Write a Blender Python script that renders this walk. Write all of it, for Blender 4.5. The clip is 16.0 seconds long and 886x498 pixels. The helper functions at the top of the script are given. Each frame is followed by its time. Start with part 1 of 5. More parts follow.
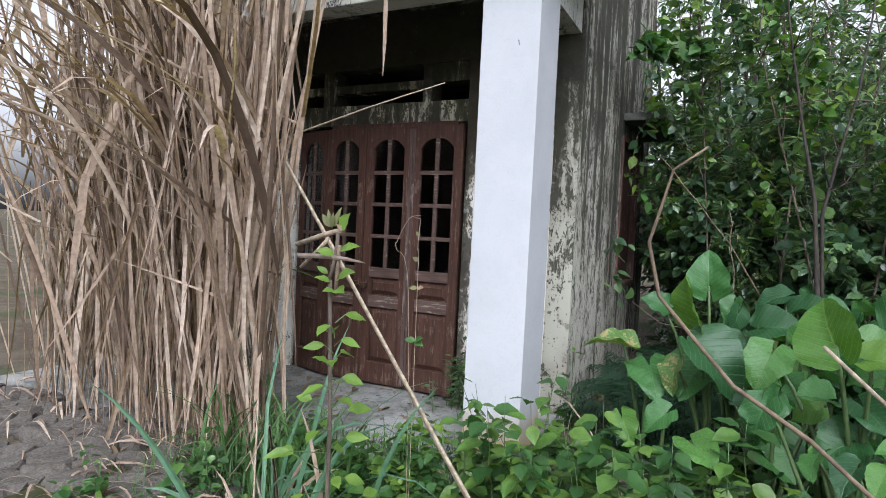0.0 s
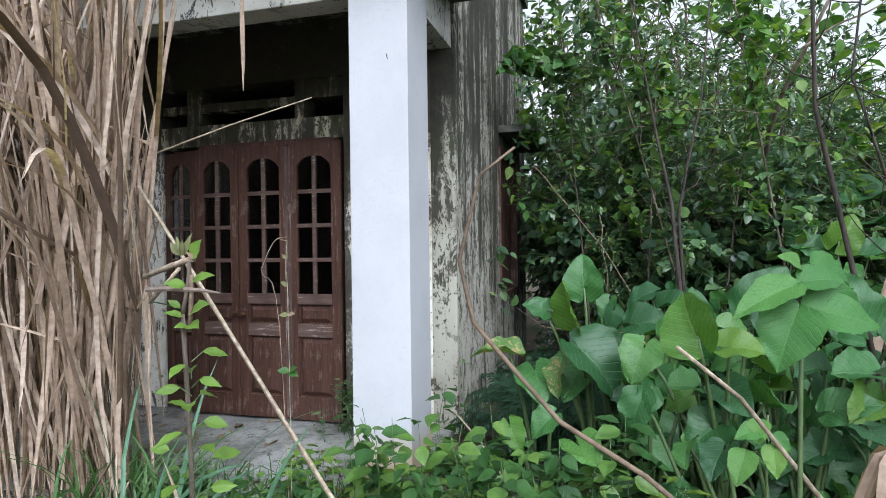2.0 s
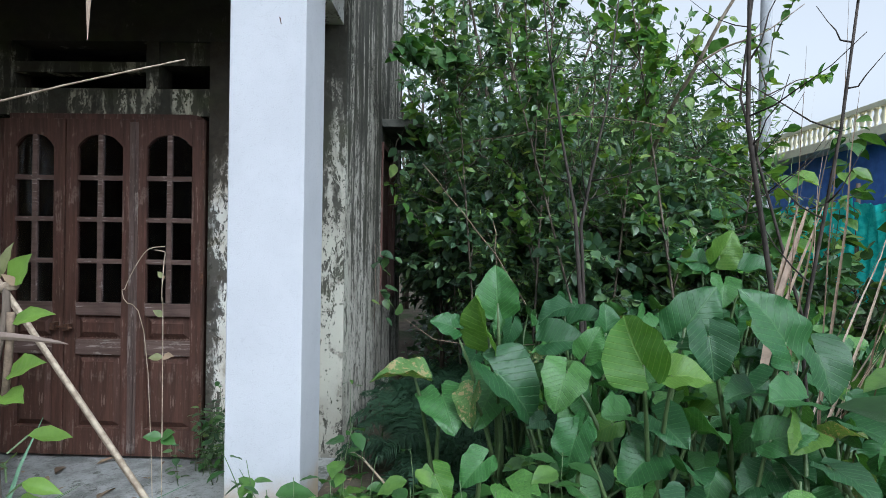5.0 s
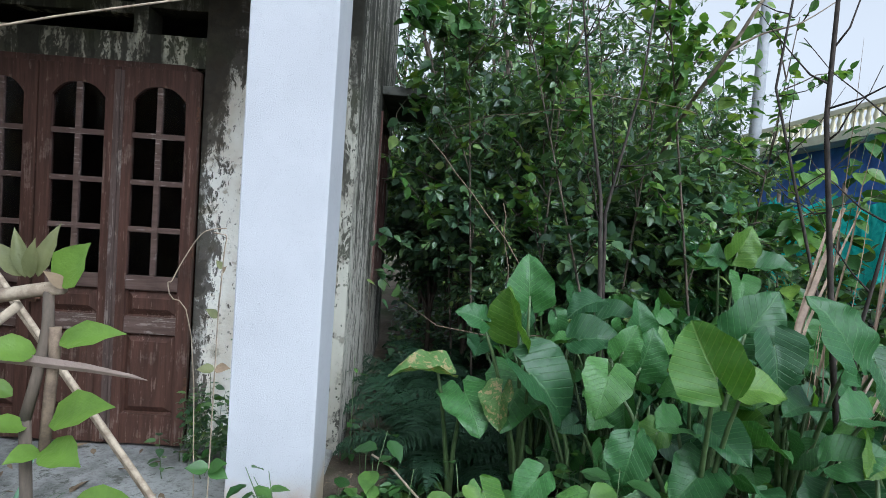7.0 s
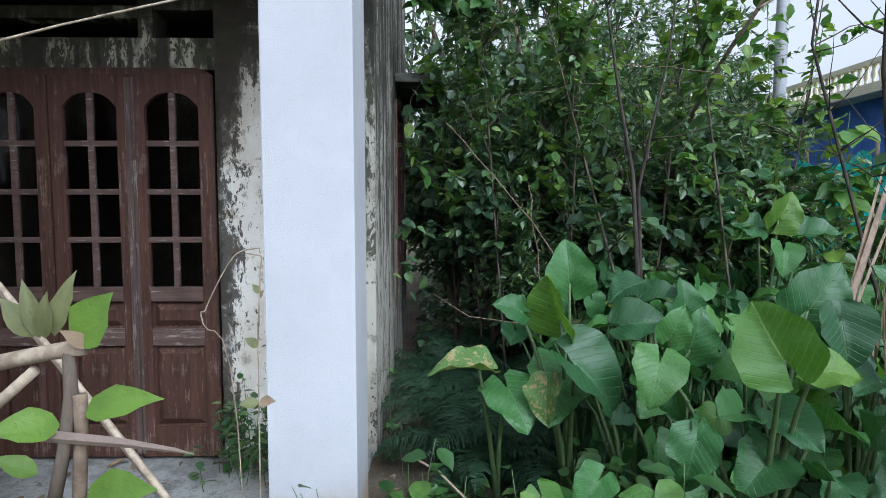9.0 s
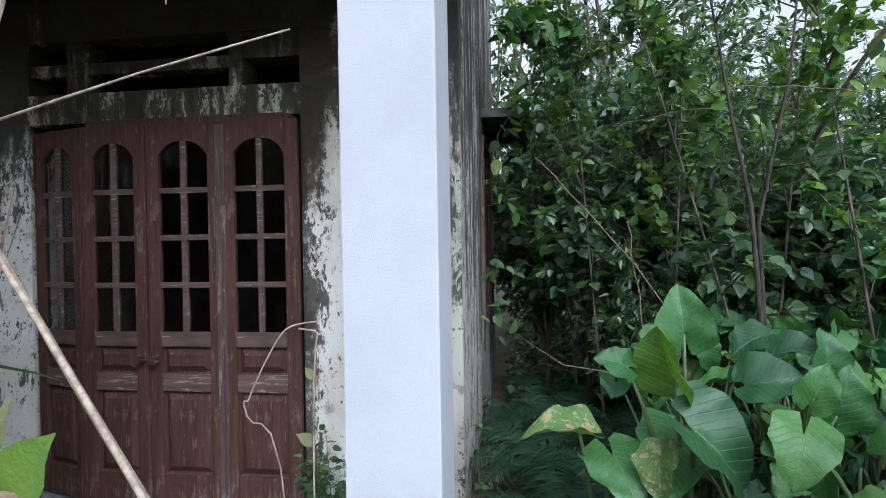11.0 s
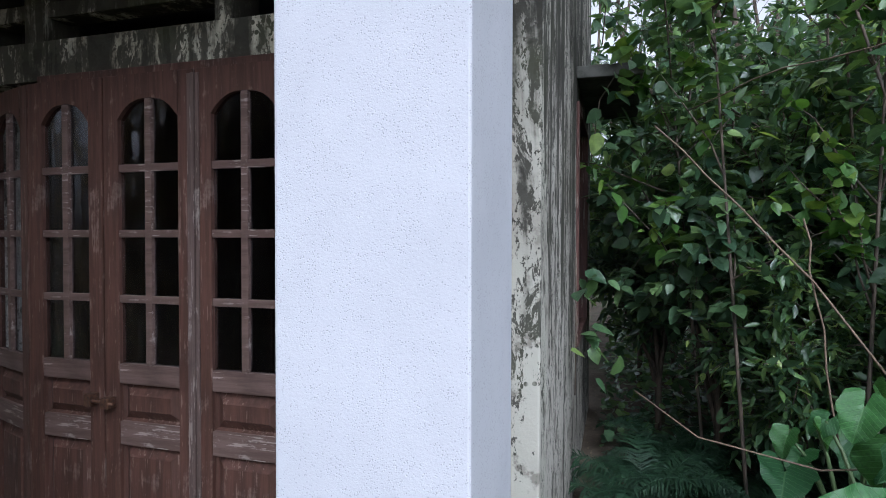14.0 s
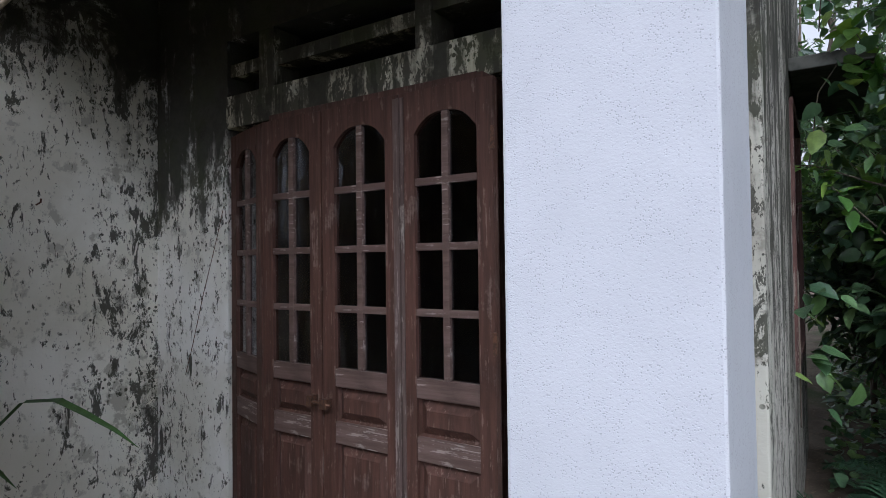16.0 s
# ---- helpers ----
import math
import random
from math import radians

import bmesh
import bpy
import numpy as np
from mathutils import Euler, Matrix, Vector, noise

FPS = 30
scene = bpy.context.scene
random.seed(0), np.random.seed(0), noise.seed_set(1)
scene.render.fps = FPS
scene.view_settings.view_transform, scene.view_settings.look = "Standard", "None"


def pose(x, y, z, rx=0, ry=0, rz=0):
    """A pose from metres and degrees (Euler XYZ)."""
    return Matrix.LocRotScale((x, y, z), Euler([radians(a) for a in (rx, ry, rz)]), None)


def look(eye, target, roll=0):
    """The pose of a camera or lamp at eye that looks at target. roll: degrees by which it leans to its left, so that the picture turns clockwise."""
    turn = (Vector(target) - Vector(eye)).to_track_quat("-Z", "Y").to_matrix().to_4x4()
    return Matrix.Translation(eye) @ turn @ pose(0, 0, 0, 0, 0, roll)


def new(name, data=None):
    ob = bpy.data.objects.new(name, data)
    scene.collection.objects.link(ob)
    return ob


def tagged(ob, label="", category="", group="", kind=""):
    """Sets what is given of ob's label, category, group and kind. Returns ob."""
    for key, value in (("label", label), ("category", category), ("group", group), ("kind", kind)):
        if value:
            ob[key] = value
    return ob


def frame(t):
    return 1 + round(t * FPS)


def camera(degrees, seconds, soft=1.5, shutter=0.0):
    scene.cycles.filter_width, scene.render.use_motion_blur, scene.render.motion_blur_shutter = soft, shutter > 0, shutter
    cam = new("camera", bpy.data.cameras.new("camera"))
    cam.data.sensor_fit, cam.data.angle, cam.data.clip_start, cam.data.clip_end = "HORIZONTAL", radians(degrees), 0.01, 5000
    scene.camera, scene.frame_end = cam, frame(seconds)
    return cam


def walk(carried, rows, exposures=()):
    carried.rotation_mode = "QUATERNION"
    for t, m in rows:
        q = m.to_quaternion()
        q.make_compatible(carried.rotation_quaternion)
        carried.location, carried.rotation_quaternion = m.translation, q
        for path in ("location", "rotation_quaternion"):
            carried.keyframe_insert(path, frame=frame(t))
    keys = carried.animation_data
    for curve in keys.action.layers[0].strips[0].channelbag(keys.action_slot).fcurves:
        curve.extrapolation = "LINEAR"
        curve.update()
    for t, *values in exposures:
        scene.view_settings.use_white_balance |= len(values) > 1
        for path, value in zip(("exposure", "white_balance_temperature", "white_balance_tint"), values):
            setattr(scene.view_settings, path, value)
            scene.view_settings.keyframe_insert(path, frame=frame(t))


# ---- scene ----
cam = camera(73.9, 16.0, soft=0.7)
PATH = [
    (0, (2.012, -4.325, 1.28), (1.124, -2.535, 1.217), 2.8),
    (0.5, (2.027, -4.308, 1.279), (1.211, -2.484, 1.187), 1.5),
    (1, (2.03, -4.295, 1.271), (1.356, -2.412, 1.223), 1.5),
    (1.5, (2.049, -4.26, 1.284), (1.465, -2.347, 1.256), -0.8),
    (2, (2.047, -4.228, 1.287), (1.497, -2.306, 1.283), -0.7),
    (2.5, (1.98, -4.157, 1.296), (1.528, -2.209, 1.329), -0.7),
    (3, (1.877, -4.046, 1.305), (1.577, -2.069, 1.344), -1.7),
    (3.5, (1.792, -3.949, 1.294), (1.64, -1.955, 1.333), -1.2),
    (3.7, (1.773, -3.918, 1.29), (1.661, -1.922, 1.332), -1.0),
    (5.8, (1.587, -3.762, 1.37), (1.577, -1.763, 1.333), 2.4),
    (6, (1.556, -3.736, 1.367), (1.566, -1.737, 1.334), 3.0),
    (6.5, (1.459, -3.629, 1.361), (1.515, -1.63, 1.32), 3.9),
    (7, (1.33, -3.53, 1.37), (1.413, -1.534, 1.279), 4.0),
    (7.5, (1.28, -3.475, 1.392), (1.381, -1.484, 1.236), 3.1),
    (8, (1.265, -3.463, 1.406), (1.366, -1.473, 1.23), 0.7),
    (8.2, (1.269, -3.458, 1.407), (1.359, -1.467, 1.235), 0.6),
    (10.5, (1.245, -3.221, 1.383), (1.067, -1.23, 1.319), -1.3),
    (11, (1.245, -3.172, 1.433), (0.978, -1.19, 1.407), -0.9),
    (11.5, (1.208, -3.111, 1.492), (0.859, -1.142, 1.477), -0.5),
    (12, (1.191, -2.893, 1.423), (0.779, -0.936, 1.429), -0.0),
    (12.5, (1.161, -2.705, 1.411), (0.718, -0.755, 1.445), 0.1),
    (13, (1.189, -2.607, 1.392), (0.732, -0.661, 1.439), 0.4),
    (13.5, (1.221, -2.292, 1.364), (0.74, -0.35, 1.354), 0.2),
    (14, (1.171, -1.985, 1.464), (0.601, -0.069, 1.425), 0.1),
    (14.5, (1.152, -1.923, 1.558), (0.445, -0.053, 1.498), -0.1),
    (15, (1.109, -1.952, 1.565), (0.229, -0.157, 1.505), -0.2),
    (15.5, (1.064, -1.976, 1.47), (0.052, -0.251, 1.447), -0.3),
    (16, (1.069, -2.013, 1.413), (-0.022, -0.337, 1.458), -0.7),
]
walk(cam, [(t, look(eye, target, roll)) for t, eye, target, roll in PATH],
     [(0.0, 1.05, 5850, 12), (1.0, 1.1, 5800, 10), (2.5, 1.12, 5700, 9), (3.5, 1.03, 5600, 7), (7.5, 0.9, 5500, 8), (10.5, 1.0, 5450, 12), (13.0, 1.06, 5450, 14), (15.0, 0.82, 5550, 15), (16.0, 0.76, 5600, 15)])

# ---- world and light: bright overcast sky ----
world = bpy.data.worlds.new("overcast_sky")
scene.world = world
world.use_nodes = True
_wn = world.node_tree
_bg = _wn.nodes["Background"]
_sky = _wn.nodes.new("ShaderNodeTexSky")
_sky.sky_type = "NISHITA"
_sky.sun_disc = False
_sky.sun_elevation, _sky.sun_rotation = radians(43), radians(155)
_sky.air_density, _sky.dust_density, _sky.ozone_density = 1.0, 6.0, 1.5
_hsv = _wn.nodes.new("ShaderNodeHueSaturation")
_hsv.inputs["Saturation"].default_value = 0.04
_wn.links.new(_sky.outputs[0], _hsv.inputs["Color"])
_wn.links.new(_hsv.outputs[0], _bg.inputs["Color"])
_bg.inputs["Strength"].default_value = 0.15
sun_data = bpy.data.lights.new("sun", "SUN")
sun_data.energy, sun_data.angle, sun_data.color = 0.25, radians(45), (1.0, 0.985, 0.96)
sun = new("sun", sun_data)
sun.matrix_world = look((5.5, -12, 12.3), (0, 0, 0))

# ---- helpers for meshes ----
RNG = random.Random(7)


class Buf:
    """Collects vertices and faces of one mesh."""

    def __init__(self):
        self.v, self.f, self.uv = [], [], []

    def box(self, x0, x1, y0, y1, z0, z1):
        n = len(self.v)
        self.v += [(x, y, z) for z in (z0, z1) for x, y in ((x0, y0), (x1, y0), (x1, y1), (x0, y1))]
        for q in ((3, 2, 1, 0), (4, 5, 6, 7), (0, 1, 5, 4), (1, 2, 6, 5), (2, 3, 7, 6), (3, 0, 4, 7)):
            self.f.append(tuple(n + i for i in q))
        return self

    def tube(self, pts, radii, sides=6):
        pts = [Vector(p) for p in pts]
        n0 = len(self.v)
        for i, p in enumerate(pts):
            a, b = pts[max(i - 1, 0)], pts[min(i + 1, len(pts) - 1)]
            d = (b - a).normalized()
            u = d.cross(Vector((0.31, 0.9, 0.2)))
            u = u.normalized() if u.length > 1e-4 else Vector((1, 0, 0))
            w = d.cross(u)
            r = radii[i] if isinstance(radii, (list, tuple)) else radii
            for k in range(sides):
                a2 = 2 * math.pi * k / sides
                self.v.append(tuple(p + (u * math.cos(a2) + w * math.sin(a2)) * r))
        for i in range(len(pts) - 1):
            for k in range(sides):
                a = n0 + i * sides + k
                b = n0 + i * sides + (k + 1) % sides
                self.f.append((a, b, b + sides, a + sides))
        self.f.append(tuple(n0 + k for k in range(sides))[::-1])
        self.f.append(tuple(len(self.v) - sides + k for k in range(sides)))
        return self

    def ribbon(self, pts, widths, side, fold=0.25):
        """A blade with a keel: three points across, along pts."""
        n0 = len(self.v)
        pts = [Vector(p) for p in pts]
        for i, p in enumerate(pts):
            a, b = pts[max(i - 1, 0)], pts[min(i + 1, len(pts) - 1)]
            d = (b - a).normalized()
            s = (side - d * side.dot(d)).normalized()
            n = d.cross(s)
            w = widths[i]
            self.v += [tuple(p - s * w + n * w * fold), tuple(p), tuple(p + s * w + n * w * fold)]
        for i in range(len(pts) - 1):
            a = n0 + 3 * i
            self.f += [(a, a + 1, a + 4, a + 3), (a + 1, a + 2, a + 5, a + 4)]
        return self

    def mesh(self, name, smooth=False):
        me = bpy.data.meshes.new(name)
        me.from_pydata(self.v, [], self.f)
        if smooth:
            me.polygons.foreach_set("use_smooth", [True] * len(me.polygons))
        me.update()
        return me


def put(name, buf, material, parent=None, label="", smooth=False, bevel=0.0):
    """Links a Buf (or a mesh) as one object, under a parent if one is given."""
    me = buf if isinstance(buf, bpy.types.Mesh) else buf.mesh(name, smooth)
    if bevel:
        bm = bmesh.new()
        bm.from_mesh(me)
        bmesh.ops.bevel(bm, geom=bm.edges[:], offset=bevel, segments=2, affect="EDGES", profile=0.6)
        bm.to_mesh(me)
        bm.free()
    if not me.materials:
        me.materials.append(material)
    ob = new(name, me)
    if parent is not None:
        ob.parent = parent
    if label:
        ob["label"] = label
    return ob


def thing(name, at=(0, 0, 0), label="", category="", group="", kind=""):
    ob = new(name)
    ob.empty_display_size = 0.05
    ob.location = at
    return tagged(ob, label, category, group, kind)


def leaf_mesh(name, template, faces, place, axis, normal, size, material, width=None):
    """One mesh with many leaves: numpy arrays of places, long axes, normals and sizes."""
    axis = axis / np.linalg.norm(axis, axis=1, keepdims=True)
    side = np.cross(axis, normal)
    side /= np.linalg.norm(side, axis=1, keepdims=True) + 1e-9
    up = np.cross(side, axis)
    tv = np.array(template)
    n, k = len(place), len(tv)
    w = size if width is None else width
    co = (place[:, None] + side[:, None] * (tv[None, :, 0:1] * w[:, None, None]) + axis[:, None] * (tv[None, :, 1:2] * size[:, None, None])
          + up[:, None] * (tv[None, :, 2:3] * size[:, None, None]))
    flat = np.concatenate([np.array(q) for q in faces])
    idx = (np.arange(n)[:, None] * k + flat[None]).ravel()
    tot = np.tile([len(q) for q in faces], n)
    start = np.concatenate([[0], np.cumsum(tot)[:-1]])
    me = bpy.data.meshes.new(name)
    me.vertices.add(n * k)
    me.vertices.foreach_set("co", co.astype(np.float32).ravel())
    me.loops.add(len(idx))
    me.loops.foreach_set("vertex_index", idx.astype(np.int32))
    me.polygons.add(len(tot))
    me.polygons.foreach_set("loop_start", start.astype(np.int32))
    me.polygons.foreach_set("loop_total", tot.astype(np.int32))
    me.update(calc_edges=True)
    me.materials.append(material)
    return me


LANCE = ([(0, 0, 0), (-0.17, 0.3, 0.05), (-0.14, 0.62, 0.03), (0, 1, -0.08), (0.14, 0.62, 0.03), (0.17, 0.3, 0.05), (0, 0.5, -0.02)],
         [(0, 6, 2, 1), (6, 3, 2), (0, 5, 4, 6), (6, 4, 3)])
OVATE = ([(0, 0, 0), (-0.3, 0.18, 0.05), (-0.34, 0.45, 0.06), (-0.18, 0.78, 0.0), (0, 1, -0.1), (0.18, 0.78, 0.0), (0.34, 0.45, 0.06), (0.3, 0.18, 0.05), (0, 0.45, -0.02)],
         [(0, 8, 2, 1), (8, 3, 2), (8, 4, 3), (0, 7, 6, 8), (8, 6, 5), (8, 5, 4)])


def broad_template():
    """A leaf blade of eight rows across, raised to both sides of the midrib, drooping to the tip."""
    rows = ((0, 0.02), (0.12, 0.2), (0.28, 0.315), (0.46, 0.34), (0.64, 0.27), (0.8, 0.16), (0.92, 0.06), (1, 0.004))
    v = [(q * w, y, 0.25 * abs(q) * w - 0.16 * y * y + (0.02 * math.sin(17 * y) if abs(q) == 1 else 0)) for y, w in rows for q in (-1, -0.5, 0, 0.5, 1)]
    return v, [(i * 5 + j, i * 5 + j + 1, i * 5 + j + 6, i * 5 + j + 5) for i in range(7) for j in range(4)]


BROAD = broad_template()


def bend(p0, p1, sag=0.0, n=6, wobble=0.0, rng=RNG):
    p0, p1 = Vector(p0), Vector(p1)
    out = []
    for i in range(n + 1):
        s = i / n
        p = p0.lerp(p1, s) + Vector((0, 0, sag * 4 * s * (1 - s)))
        if 0 < i < n and wobble:
            p += Vector((rng.uniform(-1, 1), rng.uniform(-1, 1), rng.uniform(-1, 1))) * wobble
        out.append(p)
    return out


def flow(pts, n=5):
    """A smooth line through pts (Catmull-Rom)."""
    q = [Vector(p) for p in pts]
    out = []
    for i in range(len(q) - 1):
        a, b, c, d = q[max(i - 1, 0)], q[i], q[i + 1], q[min(i + 2, len(q) - 1)]
        for k in range(n):
            t = k / n
            out.append(0.5 * (2 * b + (c - a) * t + (2 * a - 5 * b + 4 * c - d) * t * t + (3 * b - a - 3 * c + d) * t ** 3))
    return out + [q[-1]]


# ---- materials ----
class Nodes:
    def __init__(self, name):
        self.m = bpy.data.materials.new(name)
        self.m.use_nodes = True
        self.t = self.m.node_tree
        self.b = self.t.nodes["Principled BSDF"]
        self.out = self.t.nodes["Material Output"]
        self.co = self.t.nodes.new("ShaderNodeTexCoord").outputs["Object"]

    def n(self, kind):
        return self.t.nodes.new("ShaderNode" + kind)

    def l(self, a, b):
        self.t.links.new(a, b)

    def coords(self, sx=1, sy=1, sz=1):
        mp = self.n("Mapping")
        mp.inputs["Scale"].default_value = (sx, sy, sz)
        self.l(self.co, mp.inputs["Vector"])
        return mp.outputs[0]

    def noise(self, scale, detail=6, rough=0.6, stretch=(1, 1, 1), warp=0.0):
        x = self.n("TexNoise")
        x.inputs["Scale"].default_value, x.inputs["Detail"].default_value = scale, detail
        x.inputs["Roughness"].default_value, x.inputs["Distortion"].default_value = rough, warp
        self.l(self.coords(*stretch), x.inputs["Vector"])
        return x.outputs["Fac"]

    def voronoi(self, scale, feature="F1", stretch=(1, 1, 1)):
        x = self.n("TexVoronoi")
        x.feature = feature
        x.inputs["Scale"].default_value = scale
        self.l(self.coords(*stretch), x.inputs["Vector"])
        return x.outputs["Distance"]

    def span(self, val, a, b, lo=0.0, hi=1.0):
        x = self.n("MapRange")
        x.interpolation_type = "SMOOTHSTEP"
        for i, w in enumerate((a, b, lo, hi)):
            x.inputs[i + 1].default_value = w
        self.l(val, x.inputs[0])
        return x.outputs[0]

    def math(self, op, a, b=None):
        x = self.n("Math")
        x.operation = op
        x.use_clamp = False
        for i, w in enumerate((a, b)):
            if w is None:
                continue
            if isinstance(w, (int, float)):
                x.inputs[i].default_value = w
            else:
                self.l(w, x.inputs[i])
        return x.outputs[0]

    def mix(self, fac, a, b, mode="MIX"):
        x = self.n("Mix")
        x.data_type, x.blend_type = "RGBA", mode
        for s, w in ((x.inputs[0], fac), (x.inputs[6], a), (x.inputs[7], b)):
            if isinstance(w, (int, float)):
                s.default_value = w
            elif isinstance(w, tuple):
                s.default_value = (*w, 1)
            else:
                self.l(w, s)
        return x.outputs[2]

    def axis(self, which):
        x = self.n("SeparateXYZ")
        self.l(self.co, x.inputs[0])
        return x.outputs[which]

    def done(self, color, rough=0.8, bump=None, height=0.01, spec=0.3, strength=0.6):
        if isinstance(color, tuple):
            self.b.inputs["Base Color"].default_value = (*color, 1)
        else:
            self.l(color, self.b.inputs["Base Color"])
        if isinstance(rough, (int, float)):
            self.b.inputs["Roughness"].default_value = rough
        else:
            self.l(rough, self.b.inputs["Roughness"])
        self.b.inputs["Specular IOR Level"].default_value = spec
        if bump is not None:
            x = self.n("Bump")
            x.inputs["Strength"].default_value, x.inputs["Distance"].default_value = strength, height
            self.l(bump, x.inputs["Height"])
            self.l(x.outputs[0], self.b.inputs["Normal"])
        return self.m


def plaster(name, light, worn, mold, z0, z1, low, high, streak=0.5, green=0.0, edge=None, run=9):
    """Old lime plaster with flaking patches, black mould in drips and dots; mould cover runs from low at z0 to high at
    z1, and edge darkens further towards one side.
    """
    k = Nodes(name)
    big, mid, fine = k.noise(1.7, 5), k.noise(7, 8, 0.65), k.noise(60, 4)
    c = k.mix(k.span(big, 0.35, 0.65), light, worn)
    c = k.mix(k.span(mid, 0.55, 0.62), c, tuple(w * 0.72 for w in worn))
    cover = k.span(k.axis(2), z0, z1, low, high)
    if edge:
        cover = k.math("ADD", cover, k.span(k.axis(edge[0]), edge[1], edge[2], edge[3], 0.0))
    drip = k.noise(run, 6, 0.6, (1, 1, 0.10), 0.4)
    field = k.math("ADD", k.math("MULTIPLY", drip, streak), k.math("MULTIPLY", k.noise(3.2, 9, 0.7, warp=0.6), 1 - streak))
    field = k.math("ADD", field, cover)
    mask = k.span(field, 0.66, 0.78)
    dots = k.span(k.math("ADD", k.voronoi(26), k.math("MULTIPLY", k.noise(5, 4), -0.9)), -0.27, -0.35)
    dots = k.math("MULTIPLY", dots, k.span(field, 0.48, 0.6))
    chips = k.span(k.math("ADD", k.noise(34, 7, 0.75, (1, 1, 0.45), 0.3), k.math("MULTIPLY", field, 0.45)), 0.835, 0.865)
    dots = k.math("MAXIMUM", dots, chips)
    scabs = k.span(k.math("ADD", k.noise(11, 9, 0.75, (1, 1, 0.4), 0.5), k.math("MULTIPLY", field, 0.5)), 0.85, 0.89)
    dots = k.math("MAXIMUM", dots, scabs)
    dark = k.mix(k.span(k.noise(14, 4), 0.4, 0.65), mold, tuple(w * 1.6 for w in mold))
    if green:
        dark = k.mix(k.span(k.noise(2.5, 3), 0.45, 0.7, 0, green), dark, (0.035, 0.045, 0.012))
    c = k.mix(k.math("MAXIMUM", k.math("MULTIPLY", mask, 0.95), k.math("MULTIPLY", dots, 0.9)), c, dark)
    flake = k.math("ADD", k.math("MULTIPLY", mid, 0.6), k.math("MULTIPLY", fine, 0.4))
    return k.done(c, 0.92, flake, 0.012, 0.15, 0.5)


MOLD = (0.024, 0.023, 0.018)
M_FACADE = plaster("mouldy_plaster", (0.8, 0.79, 0.74), (0.64, 0.62, 0.54), MOLD, 1.3, 2.35, 0.06, 0.34, 0.5, 0.6)
M_DOORSIDE = plaster("door_side_plaster", (0.78, 0.76, 0.69), (0.56, 0.5, 0.4), (0.03, 0.024, 0.017), 1.7, 2.4, 0.05, 0.31, 0.4, 0.4, (0, -0.04, 0.15, 0.2))
# Mould cover grows upward; edge also paints the inner corner's shade into it.
M_LEFT = plaster("spotted_corner_shade_plaster", (0.82, 0.8, 0.72), (0.68, 0.65, 0.55), MOLD, 2.0, 3.1, 0.02, 0.27, 0.2, 0.5, (1, 0.16, -0.45, 0.13))
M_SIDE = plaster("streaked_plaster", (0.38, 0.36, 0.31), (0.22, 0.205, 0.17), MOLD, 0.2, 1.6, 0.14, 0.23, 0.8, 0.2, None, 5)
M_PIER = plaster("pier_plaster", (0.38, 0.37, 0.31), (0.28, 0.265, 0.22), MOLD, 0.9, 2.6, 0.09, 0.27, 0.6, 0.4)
# Dark grey holds both mould and the shade under the porch roof.
M_CEIL = plaster("mouldy_shaded_plaster", (0.2, 0.2, 0.18), (0.12, 0.12, 0.1), MOLD, 2.0, 3.0, 0.1, 0.2, 0.1, 0.5)
M_BEAM = plaster("beam_plaster", (0.5, 0.5, 0.46), (0.38, 0.37, 0.33), MOLD, 2.7, 3.4, 0.0, 0.2, 0.5, 0.2)
M_LINTEL = plaster("flaking_lintel", (0.6, 0.57, 0.44), (0.42, 0.39, 0.28), MOLD, 2.1, 2.7, 0.235, 0.29, 0.6, 0.7)


def white_paint():
    k = Nodes("white_roughcast_paint")
    grit, big = k.noise(170, 3, 0.7), k.noise(2.2, 4)
    c = k.mix(k.span(big, 0.4, 0.7), (0.42, 0.427, 0.442), (0.385, 0.392, 0.406))
    pits = k.math("MULTIPLY", k.span(k.voronoi(210), 0.36, 0.2), k.span(k.noise(30, 6, 0.8), 0.43, 0.55))
    c = k.mix(k.math("MULTIPLY", pits, 0.5), c, (0.19, 0.185, 0.18))
    foot = k.math("ADD", k.span(k.axis(2), 0.42, -0.05, 0, 0.62), k.math("MULTIPLY", k.noise(6, 6), 0.5))
    c = k.mix(k.span(foot, 0.42, 0.85), c, (0.34, 0.27, 0.19))
    edge = k.span(k.noise(14, 7, 0.7), 0.66, 0.72)
    c = k.mix(k.math("MULTIPLY", edge, 0.35), c, (0.5, 0.5, 0.5))
    return k.done(c, 0.85, k.math("ADD", grit, k.math("MULTIPLY", pits, -0.8)), 0.0022, 0.2, 0.45)


M_WHITE = white_paint()


def old_wood(name, dark, mid, worn, run=(1, 1, 0.07)):
    k = Nodes(name)
    grain = k.noise(28, 8, 0.7, run, 0.3)
    c = k.mix(k.span(grain, 0.35, 0.65), dark, mid)
    rub = k.math("ADD", k.math("MULTIPLY", k.noise(5, 7, 0.7), 0.6), k.math("MULTIPLY", k.noise(45, 5, 0.6, run), 0.4))
    c = k.mix(k.span(rub, 0.54, 0.64, 0, 0.75), c, worn)
    flakes = k.math("ADD", k.math("MULTIPLY", k.noise(70, 6, 0.7, run), 0.6), k.math("MULTIPLY", k.noise(3.5, 5, 0.7), 0.4))
    c = k.mix(k.span(flakes, 0.56, 0.59, 0, 0.45), c, tuple(w * 1.15 for w in worn))
    c = k.mix(k.span(k.noise(2.5, 4), 0.5, 0.7, 0, 0.5), c, tuple(w * 0.5 for w in dark))
    return k.done(c, 0.68, grain, 0.003, 0.3, 0.5)


